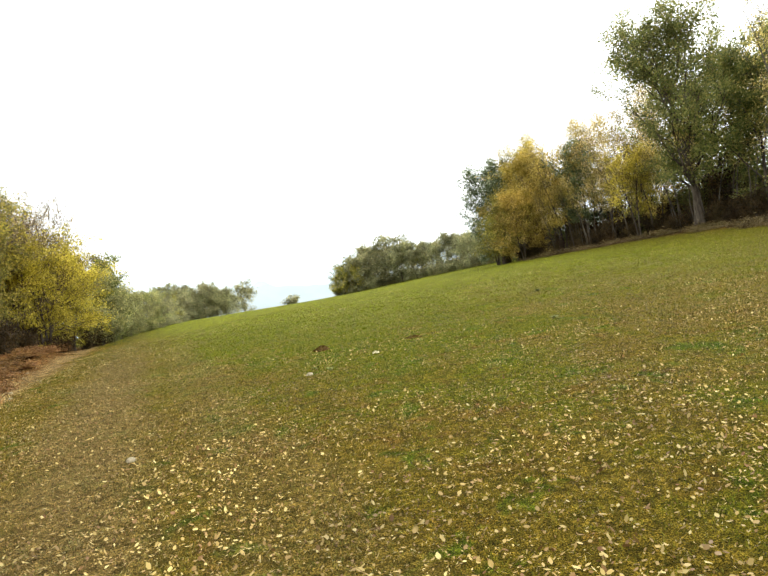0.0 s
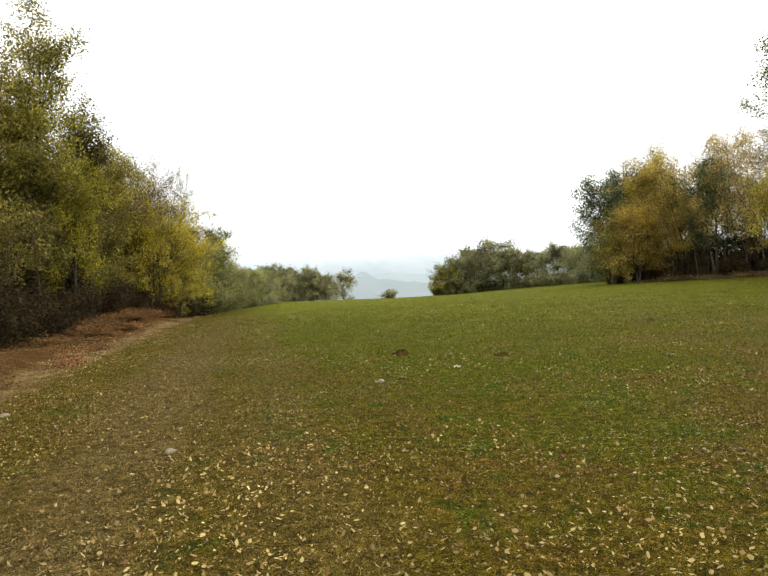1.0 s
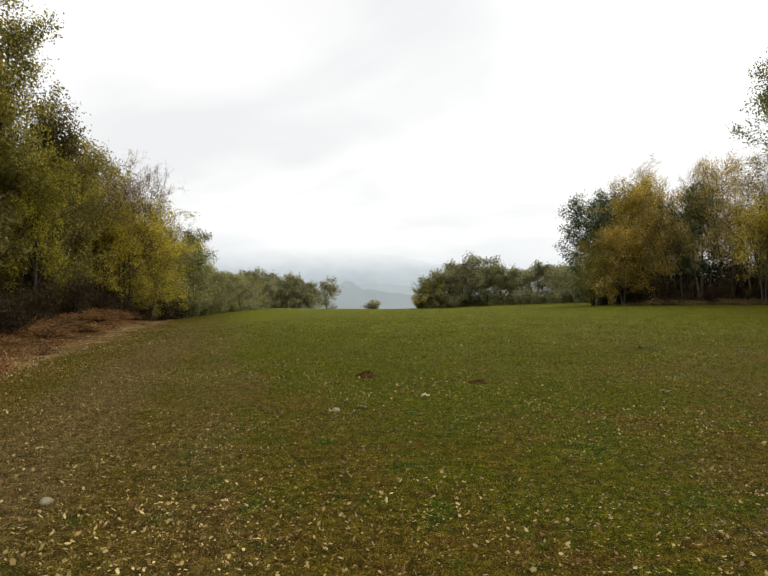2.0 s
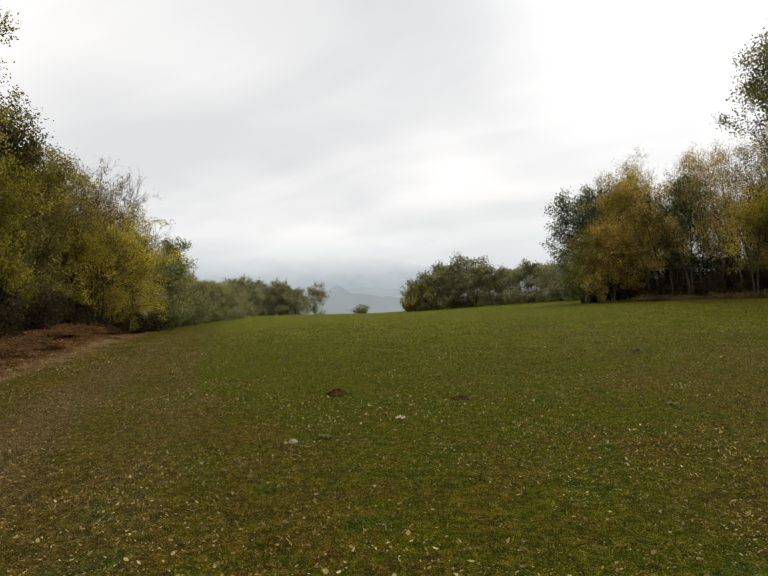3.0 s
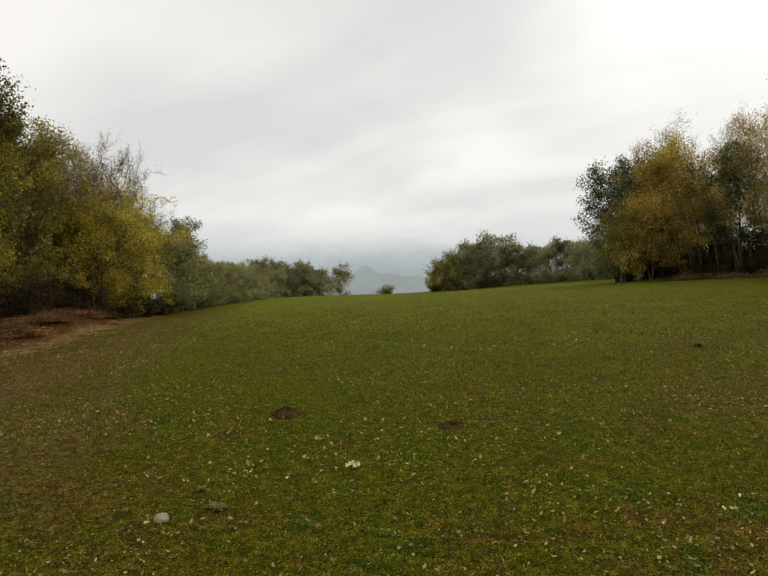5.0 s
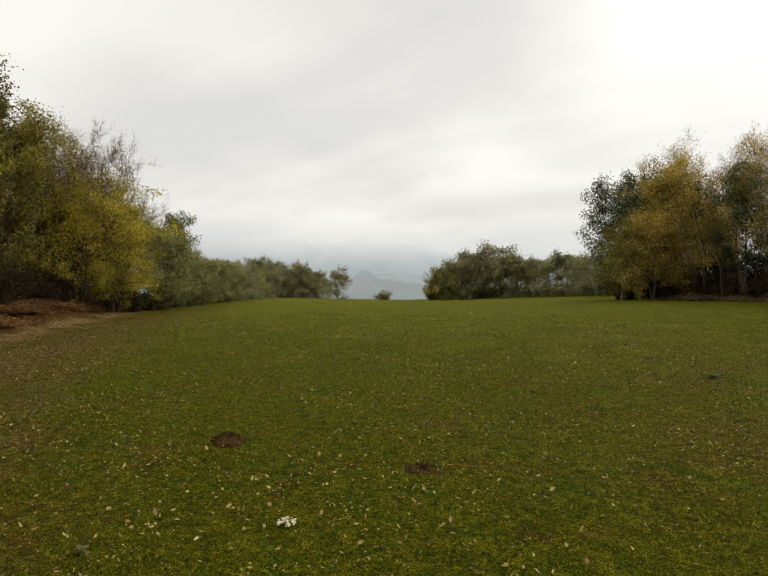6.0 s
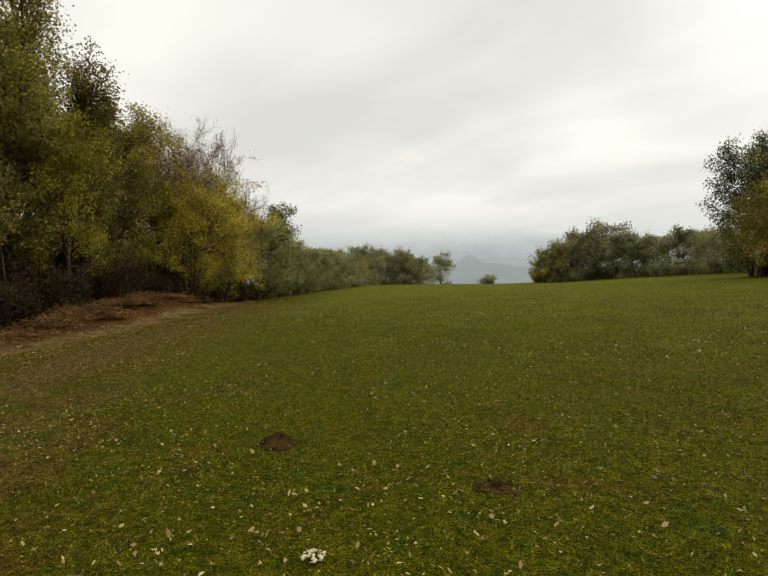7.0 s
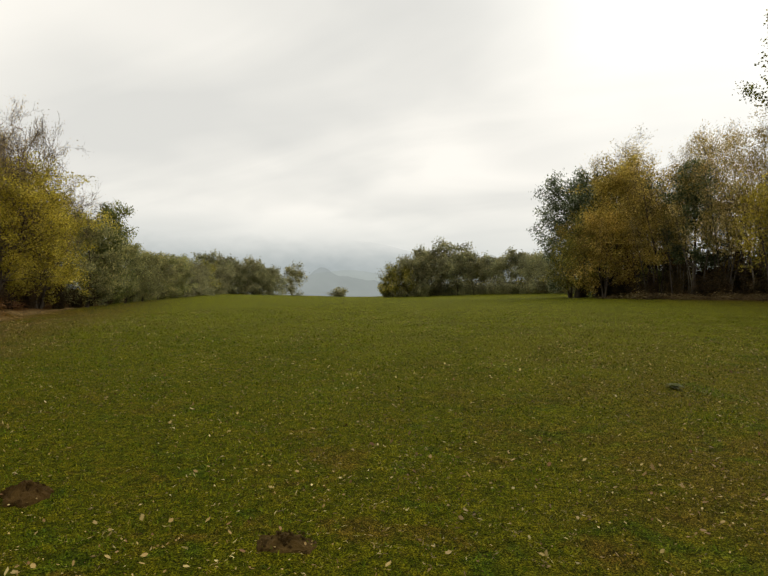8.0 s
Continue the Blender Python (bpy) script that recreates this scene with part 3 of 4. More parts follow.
tree("field_maple", "ochre-gold field maple, thinning at the top", 9.6, 56.0, 9.2, 44, "gold", 16000, 0.10, stems=4, limbs=32, reach=0.26, base=0.26, angle=(25, 62), bare=0.7, few=0.4, fan=0.2, group=RW)
pale = tree("birch", "pale yellow birch with thin upright stems, half bare", 9.4, 61.0, 13.6, 33, "pale", 15000, 0.075, radius=0.07, stems=5, limbs=35, reach=0.20, base=0.30, angle=(45, 70), bare=0.7, few=0.45, twigs=6, bark=BARK_PALE, group=RW)
again(pale, 7.4, 62.6, 0.92, 1.0)
tree("alder", "dark green leafy tree between yellow birches", 11.4, 53.4, 9.2, 34, "dark", 17000, 0.125, limbs=24, reach=0.24, base=0.22, angle=(15, 50), shape="tall", rise=0.05, group=RW)
tree("birch", "pale gold birch with several light stems", 12.6, 51.4, 11.0, 35, "pale", 12000, 0.075, radius=0.07, stems=5, limbs=30, reach=0.20, base=0.24, angle=(42, 70), bark=BARK_PALE, group=RW)
tree("birch", "thin yellowing birch with a feathery top", 13.4, 48.4, 11.2, 36, "pale", 11000, 0.075, radius=0.07, stems=5, limbs=30, reach=0.21, base=0.22, angle=(42, 70), bark=BARK_PALE, group=RW)
tree("birch", "slim birch with sparse pale gold leaves", 10.8, 54.6, 10.8, 47, "pale", 9000, 0.075, radius=0.06, stems=4, limbs=28, reach=0.19, base=0.28, angle=(45, 72), bare=0.75, few=0.4, bark=BARK_PALE, group=RW)
tree("oak", "tall dark green oak with open branching crown", 15.2, 39.6, 12.2, 37, "green", 46000, 0.12, radius=0.30, limbs=36, reach=0.34, base=0.20, angle=(12, 58), spread=0.22, group=RW)
tree("birch", "bare-topped pale birch beside the tall oak", 18.4, 33.6, 12.6, 38, "pale", 8000, 0.08, stems=3, limbs=24, reach=0.24, base=0.25, angle=(45, 70), bare=0.8, twigs=7, bark=BARK_PALE, group=RW)
tree("field_maple", "olive-yellow young maple under the oak", 13.0, 44.6, 6.0, 39, "yellow", 6000, 0.10, stems=2, limbs=16, reach=0.30, base=0.25, group=RW)
tree("maple", "green maple with a full lower crown", 18.4, 37.4, 9.2, 40, "green", 19000, 0.14, limbs=14, reach=0.30, base=0.14, group=RW)
back_gold = tree("field_maple", "ochre-leaved tree deeper in the wood", 9.5, 63.0, 10.0, 41, "gold", 9000, 0.15, limbs=15, reach=0.28, base=0.10, twigs=1, spread=0.30, group=RW)
back_green = tree("maple", "green tree deeper in the wood", 20.0, 48.0, 10.0, 42, "green", 9500, 0.155, limbs=15, reach=0.28, base=0.10, twigs=1, spread=0.32, group=RW)
for i, (px, py, kind, k) in enumerate([(13.6, 57, pale, 0.9), (15.4, 49.5, pale, 0.9), (20, 43.5, back_green, 1.1), (21.5, 38, pale, 0.95), (22, 33, back_green, 1.0), (6, 65, back_green, 0.75), (12, 61, back_green, 0.6),
                                       (25, 46, back_green, 1.15), (16.4, 53, pale, 1.0), (11.0, 60.6, back_gold, 0.75), (8.6, 62.8, back_green, 0.55), (10.6, 58.2, back_green, 0.45), (14.6, 53.5, back_gold, 0.62), (16.4, 51, back_green, 0.58), (15.4, 46.5, back_gold, 0.6), (17.2, 44.5, back_green, 0.6), (20.5, 29.5, back_green, 0.95), (24, 27, pale, 0.9), (14.6, 50.2, back_green, 0.5)]):
    again(kind, px, py, k, 1.9 * i + 0.4)

# young pole trees that show as thin trunks under both woods
pole = tree("young_tree", "thin dark trunk of a young tree in the wood's shade", -26.2, 31.4, 6.2, 61, "russet", 700, 0.10, radius=0.055, limbs=7, reach=0.16, base=0.55, angle=(30, 60), twigs=1, group="young trees in the woods")
pole_pale = tree("young_tree", "thin pale trunk of a young birch", 8.6, 57.4, 7.0, 62, "pale", 700, 0.09, radius=0.05, limbs=7, reach=0.14, base=0.5, angle=(40, 65), twigs=1, bark=BARK_PALE, group="young trees in the woods")
rng_p = np.random.default_rng(15)
for i in range(30):
    ty = 18 + 0.9 * i + rng_p.uniform(-0.4, 0.4)
    again(pole, -3.9 - 0.585 * ty - 1.158 * rng_p.uniform(3.6, 6.5), ty, rng_p.uniform(0.7, 1.1), 2.2 * i)
for i in range(34):
    ty = 37 + 0.66 * i + rng_p.uniform(-0.3, 0.3)
    again(pole_pale if i % 3 else pole, 16.0 - 0.0125 * (ty - 28) ** 2 + rng_p.uniform(0.8, 3.2), ty, rng_p.uniform(0.7, 1.15), 1.7 * i)

# far woods
FR, FL = "trees of the far right wood", "trees of the far left wood"
far_a = tree("far_oak", "distant rounded green tree, haze painted into its leaf colour", -17.4, 103.5, 7.0, 51, "hazy", 8500, 0.21, limbs=22, reach=0.40, base=0.02, angle=(-12, 48), rise=0.03, twigs=1, spread=0.42, group=FR)
far_b = tree("far_ash", "distant slim tree with thin leaves, haze painted into their colour", -6.6, 101.0, 5.6, 52, "hazy", 3600, 0.16, radius=0.09, stems=2, limbs=14, reach=0.24, base=0.34, angle=(35, 65), spread=0.28, twigs=1, group=FR)
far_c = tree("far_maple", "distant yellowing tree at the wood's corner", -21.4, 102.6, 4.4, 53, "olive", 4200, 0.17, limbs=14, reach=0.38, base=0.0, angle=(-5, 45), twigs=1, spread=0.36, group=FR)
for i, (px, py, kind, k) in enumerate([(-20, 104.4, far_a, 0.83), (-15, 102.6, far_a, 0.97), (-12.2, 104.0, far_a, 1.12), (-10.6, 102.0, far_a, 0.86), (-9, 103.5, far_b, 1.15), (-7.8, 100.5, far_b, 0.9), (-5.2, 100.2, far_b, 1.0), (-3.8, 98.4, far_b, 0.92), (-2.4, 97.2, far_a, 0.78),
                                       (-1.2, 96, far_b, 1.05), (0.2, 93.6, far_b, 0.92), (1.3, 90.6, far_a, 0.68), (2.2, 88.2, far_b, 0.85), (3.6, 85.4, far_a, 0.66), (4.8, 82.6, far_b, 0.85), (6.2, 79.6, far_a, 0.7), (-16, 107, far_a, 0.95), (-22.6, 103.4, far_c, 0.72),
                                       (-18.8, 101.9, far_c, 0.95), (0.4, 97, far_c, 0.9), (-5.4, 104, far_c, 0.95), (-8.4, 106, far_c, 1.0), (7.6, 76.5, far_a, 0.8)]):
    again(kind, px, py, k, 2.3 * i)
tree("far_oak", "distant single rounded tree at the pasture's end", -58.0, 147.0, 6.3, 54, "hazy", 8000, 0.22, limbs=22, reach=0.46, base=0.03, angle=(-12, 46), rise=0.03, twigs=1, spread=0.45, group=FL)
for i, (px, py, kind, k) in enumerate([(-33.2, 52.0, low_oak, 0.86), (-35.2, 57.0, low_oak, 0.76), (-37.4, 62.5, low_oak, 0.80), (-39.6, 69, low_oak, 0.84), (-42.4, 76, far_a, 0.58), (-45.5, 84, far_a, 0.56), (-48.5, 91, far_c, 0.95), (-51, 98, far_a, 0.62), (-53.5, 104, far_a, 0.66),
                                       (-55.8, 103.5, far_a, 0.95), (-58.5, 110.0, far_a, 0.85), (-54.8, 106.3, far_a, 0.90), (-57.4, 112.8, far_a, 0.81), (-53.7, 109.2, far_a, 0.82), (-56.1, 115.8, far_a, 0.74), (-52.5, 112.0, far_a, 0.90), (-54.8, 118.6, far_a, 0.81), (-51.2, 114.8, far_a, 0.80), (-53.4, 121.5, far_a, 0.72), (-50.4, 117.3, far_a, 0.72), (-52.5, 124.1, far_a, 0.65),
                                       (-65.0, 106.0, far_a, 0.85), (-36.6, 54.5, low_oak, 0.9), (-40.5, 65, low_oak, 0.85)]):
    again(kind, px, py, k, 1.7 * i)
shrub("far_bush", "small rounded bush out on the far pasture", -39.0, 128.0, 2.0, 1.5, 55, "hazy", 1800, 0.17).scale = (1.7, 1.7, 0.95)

# undergrowth along both woods
LB, RB = "bushes along the left wood", "bushes along the right wood"
rng_b = np.random.default_rng(5)
thickets = [shrub("bush", "undergrowth bush with the wood's shade painted into its dark leaves", -3.9 - 0.585 * ty - 6.4, ty, 2.2 + 0.3 * k, 1.4, 100 + k, "under", 3200, 0.115, LB) for k, ty in enumerate((16.0, 21.0, 26.0))]
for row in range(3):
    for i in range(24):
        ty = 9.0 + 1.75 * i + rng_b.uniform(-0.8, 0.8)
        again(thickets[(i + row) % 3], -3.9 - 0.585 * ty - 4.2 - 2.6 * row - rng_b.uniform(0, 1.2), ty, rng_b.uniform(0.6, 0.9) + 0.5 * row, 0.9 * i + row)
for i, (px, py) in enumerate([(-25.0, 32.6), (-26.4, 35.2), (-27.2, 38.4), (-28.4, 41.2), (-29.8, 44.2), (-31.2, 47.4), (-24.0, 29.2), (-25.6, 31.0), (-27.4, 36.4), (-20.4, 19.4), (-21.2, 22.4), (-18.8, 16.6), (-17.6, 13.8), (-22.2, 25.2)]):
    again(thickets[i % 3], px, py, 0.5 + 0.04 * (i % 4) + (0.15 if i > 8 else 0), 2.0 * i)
edge_bush = shrub("bush", "undergrowth bush at the wood's edge, shade painted into its dark leaves", 16.9, 29.0, 2.3, 1.3, 131, "under", 3200, 0.115, RB)
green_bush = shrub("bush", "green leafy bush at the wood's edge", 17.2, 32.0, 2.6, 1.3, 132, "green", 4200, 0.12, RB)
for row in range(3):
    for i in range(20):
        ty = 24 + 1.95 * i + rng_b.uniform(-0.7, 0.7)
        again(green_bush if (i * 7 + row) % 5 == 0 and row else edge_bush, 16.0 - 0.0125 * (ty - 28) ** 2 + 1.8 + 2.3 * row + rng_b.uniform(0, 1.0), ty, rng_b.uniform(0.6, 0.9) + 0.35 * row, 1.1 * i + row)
hedge = shrub("far_bush", "low bush with painted-in haze filling the foot of the far wood", -15.5, 101.0, 2.4, 2.0, 56, "hazy", 2600, 0.18, FR)
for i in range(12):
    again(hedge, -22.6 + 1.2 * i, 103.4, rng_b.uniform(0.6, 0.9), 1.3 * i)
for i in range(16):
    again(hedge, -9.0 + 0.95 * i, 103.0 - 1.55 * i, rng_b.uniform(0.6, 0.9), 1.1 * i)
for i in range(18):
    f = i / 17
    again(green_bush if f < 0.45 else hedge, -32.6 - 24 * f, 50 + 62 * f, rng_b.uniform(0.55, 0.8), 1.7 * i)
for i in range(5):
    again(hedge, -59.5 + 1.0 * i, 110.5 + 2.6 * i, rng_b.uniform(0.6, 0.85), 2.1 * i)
for i, (px, py) in enumerate([(-21.3, 24.5), (-22.6, 26.4), (-23.8, 28.4), (-25.0, 30.4), (-19.4, 21.4), (-17.6, 17.6), (-26.0, 33.0)]):
    shrub("bracken", "rust-brown dead bracken on the bank", px, py, rng_b.uniform(0.35, 0.5), 1.2, 160 + i, "rust", 1600, 0.06, "bracken on the bank").scale = (2.4, 2.4, 0.5)
rusty = shrub("bracken", "rust-brown dead bracken on the bank", -20.4, 21.6, 0.40, 1.2, 170, "rust", 1600, 0.06, "bracken on the bank")
for i in range(26):
    ty = 15.0 + i * 0.8 + rng_b.uniform(-0.4, 0.4)
    tx = -3.9 - 0.585 * ty - 1.158 * rng_b.uniform(1.7, 4.4)
    again(rusty, tx, ty, rng_b.uniform(1.4, 2.3), 1.9 * i, rng_b.uniform(0.28, 0.42))
for px, py, k in ((-10.8, 11.5, 1.0), (-10.1, 8.9, 1.3), (-13.1, 14.7, 0.6)):
    ob = shrub("grass_tussock", "dry brown grass tussock beside the dirt track", px, py, 0.2 * k, 0.26 * k, int(190 + 10 * k), "rust", 900, 0.045, "tussocks by the track")
    tagged(ob, category="grass")
dead_fern = shrub("bracken", "brown dead bracken and tall dry grass", 14.2, 31.0, 0.42, 1.2, 180, "fern", 1600, 0.06, "bracken at the right wood")
for i in range(38):
    ty = 26 + 0.78 * i + rng_b.uniform(-0.3, 0.3)
    again(dead_fern, 16.0 - 0.0125 * (ty - 28) ** 2 + rng_b.uniform(-1.0, 0.8), ty, rng_b.uniform(1.5, 2.6), 1.7 * i, rng_b.uniform(0.28, 0.45))
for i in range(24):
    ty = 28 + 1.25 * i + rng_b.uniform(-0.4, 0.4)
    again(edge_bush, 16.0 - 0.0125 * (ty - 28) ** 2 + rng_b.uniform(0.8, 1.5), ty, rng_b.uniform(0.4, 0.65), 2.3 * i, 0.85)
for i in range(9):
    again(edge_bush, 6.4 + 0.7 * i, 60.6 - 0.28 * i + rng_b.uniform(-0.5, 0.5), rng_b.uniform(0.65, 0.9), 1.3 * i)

# ---- things on the pasture ----


def molehill(label, x, y, width, height, seed, mat):
    rng = np.random.default_rng(seed)
    root = tagged(new("molehill"), label, "molehill", "molehills")
    root.location = (x, y, float(lie(x, y)))
    rings, around = 9, 26
    verts, ph = [(0, 0, height)], rng.uniform(0, 6, 4)
    for r in range(1, rings + 1):
        f = r / rings
        for a in np.linspace(0, 2 * np.pi, around, endpoint=False):
            edge = 1 + 0.14 * math.sin(2 * a + ph[0]) + 0.10 * math.sin(3 * a + ph[1]) + 0.09 * math.sin(7 * a + ph[2]) + 0.06 * math.sin(11 * a + ph[3])
            z = height * (1 - f ** 1.7) * (1 + 0.3 * math.sin(3 * a + 5 * f + ph[3])) + rng.normal(0, 0.006) - (0.03 if r == rings else 0)
            verts.append((math.cos(a) * f * edge * width / 2, math.sin(a) * f * edge * width / 2 * 0.85, z))
    bm = bmesh.new()
    vs = [bm.verts.new(v) for v in verts]
    for k in range(around):
        bm.faces.new((vs[0], vs[1 + k], vs[1 + (k + 1) % around]))
        for r in range(rings - 1):
            a, b = 1 + r * around, 1 + (r + 1) * around
            bm.faces.new((vs[a + k], vs[b + k], vs[b + (k + 1) % around], vs[a + (k + 1) % around]))
    me = bpy.data.meshes.new("mound")
    bm.to_mesh(me), bm.free()
    part("mound", me, mat, root)
    clods = []
    for k in range(3):
        bm = bmesh.new()
        bmesh.ops.create_icosphere(bm, subdivisions=1, radius=1)
        for v in bm.verts:
            v.co *= rng.uniform(0.65, 1.2)
        me = bpy.data.meshes.new("clod")
        bm.to_mesh(me), bm.free()
        me.materials.append(mat)
        clods.append(me)
    for k in range(26):
        a, f = rng.uniform(0, 6.28), rng.uniform(0.15, 1.1)
        ob = new("clod", clods[k % 3])
        ob.parent = root
        s = rng.uniform(0.007, 0.018)
        ob.location = (math.cos(a) * f * width / 2, math.sin(a) * f * width * 0.42, max(height * (1 - f ** 1.7), 0) + s * 0.5)
        ob.scale, ob.rotation_euler = (s, s * rng.uniform(0.7, 1.2), s * 0.8), (a, f, a * 2)
    return root


molehill("fresh dark brown molehill in the grass", -3.28, 12.49, 0.42, 0.085, 1, SOIL)
molehill("crumbled brown molehill with scattered clods", -1.24, 12.30, 0.36, 0.035, 2, SOIL_DRY)



def flower_clump(label, x, y, width, seed, count):
    """Small cream flower heads packed on short stalks."""
    rng = np.random.default_rng(seed)
    root = tagged(new("flower_clump"), label, "flowers", "pale clumps in the grass")
    root.location = (x, y, float(lie(x, y)))
    for k in range(count):
        a, r = rng.uniform(0, 6.28), width / 2 * math.sqrt(rng.uniform(0, 1))
        bm = bmesh.new()
        bmesh.ops.create_icosphere(bm, subdivisions=2, radius=1)
        for v in bm.verts:
            v.co = Vector((v.co.x, v.co.y, v.co.z * 0.6)) * (1 + 0.75 * noise.noise(v.co * 2.5 + Vector((k, 0, 0))))
        me = bpy.data.meshes.new("flower_head")
        bm.to_mesh(me), bm.free()
        s = rng.uniform(0.004, 0.012)
        top = 0.05 - r * 0.5 + rng.uniform(-0.012, 0.012)
        v, f = tube([(math.cos(a) * r * 0.4, math.sin(a) * r * 0.4, -0.01), (math.cos(a) * r, math.sin(a) * r, top)], [0.003, 0.002], 4)
        stalk = part("stalk", mesh_of("stalk", v, f), BLADES, root)
        head = part("flower_head", me, PETAL, stalk, "cream-white flower head")
        head.location, head.scale = (math.cos(a) * r, math.sin(a) * r, top), (s, s, s)


def weed(label, x, y, width, height, seed, leaf):
    """A low rosette of broad leaves lying out from one root."""
    rng = np.random.default_rng(seed)
    root = tagged(new("weed_tuft"), label, "weed", "weed tufts in the pasture")
    root.location = (x, y, float(lie(x, y)))
    for k in range(26):
        a, out = rng.uniform(0, 6.28), width / 2 * rng.uniform(0.45, 1.0)
        side, up = np.array([-math.sin(a), math.cos(a), 0.0]), height * rng.uniform(0.35, 1.0)
        f = np.linspace(0, 1, 5)
        mid = np.stack([np.cos(a) * out * f, np.sin(a) * out * f, up * np.sin(f * 2.2)], 1)
        half = (width * 0.085 * np.sin(np.pi * (0.12 + 0.86 * f)))[:, None] * side
        verts = np.concatenate([mid - half, mid + half + [0, 0, 0.004]])
        part("leaf", mesh_of("leaf", verts, [(i, i + 1, i + 6, i + 5) for i in range(4)]), LEAF[leaf], root)


weed("dark green weed tuft in the rising pasture", 2.0, 17.4, 0.34, 0.06, 3, "green")
weed("grey-green weed rosette beside a pale stone", -2.52, 9.95, 0.18, 0.045, 4, "green")
weed("small grey-green weed rosette in short grass", -2.86, 10.25, 0.13, 0.04, 5, "green")
weed("dark green weed tuft in short grass", 1.6, 12.0, 0.22, 0.045, 6, "green")
flower_clump("clump of cream-white flower heads in short grass", -1.86, 11.0, 0.13, 1, 48)


def field_stone(x, y, width, seed):
    bm = bmesh.new()
    bmesh.ops.create_icosphere(bm, subdivisions=3, radius=1)
    for v in bm.verts:
        v.co *= 1 + 0.22 * noise.noise(v.co * 1.3 + Vector((seed, 0, 0))) + 0.08 * noise.noise(v.co * 4 + Vector((seed, 3, 0)))
        v.co = Vector((v.co.x * width / 2, v.co.y * width * 0.42, v.co.z * width * 0.36))
    me = bpy.data.meshes.new("field_stone")
    bm.to_mesh(me), bm.free()
    me.polygons.foreach_set("use_smooth", np.ones(len(me.polygons), bool))
    me.materials.append(STONE)
    ob = tagged(new("field_stone", me), "rounded pale beige stone lying in the grass", "stone")
    ob.location = (x, y, float(lie(x, y)) + width * 0.11)


field_stone(-2.82, 9.72, 0.115, 2)
field_stone(-3.89, 6.08, 0.10, 5)


def scatter_stones():
    """Loose pale stones along the dirt track."""
    rng = np.random.default_rng(9)
    shapes = []
    for k in range(4):
        bm = bmesh.new()
        bmesh.ops.create_icosphere(bm, subdivisions=2, radius=1)
        for v in bm.verts:
            v.co *= 1 + 0.4 * noise.noise(v.co * 1.4 + Vector((k * 5.0, 0, 0)))
            v.co.z *= 0.6
        me = bpy.data.meshes.new("stone")
        bm.to_mesh(me), bm.free()
        me.materials.append(STONE)
        shapes.append(me)
    for k in range(60):
        y = rng.uniform(7, 32)
        x = -3.9 - 0.585 * y + rng.normal(-0.6, 0.5)
        ob = tagged(new("stone", shapes[k % 4]), "small pale stone on the dirt track", "stone", "stones on the track")
        s = rng.uniform(0.02, 0.06)
        ob.location, ob.scale, ob.rotation_euler = (x, y, float(lie(x, y)) + s * 0.2), (s, s * rng.uniform(0.7, 1.3), s), (0, 0, k)


scatter_stones()

# ---- fallen leaves and grass blades ----


def margin(rng, x, y):
    """Thins what is strewn towards the sides and behind the start, so that no border shows."""
    wide = np.abs(x + 0.23 * y) / (4.6 + 0.62 * np.maximum(y, 0))
    return np.clip((1.35 - wide) / 0.6, 0, 1) * np.clip((y + 4.5) / 6.0, 0, 1)


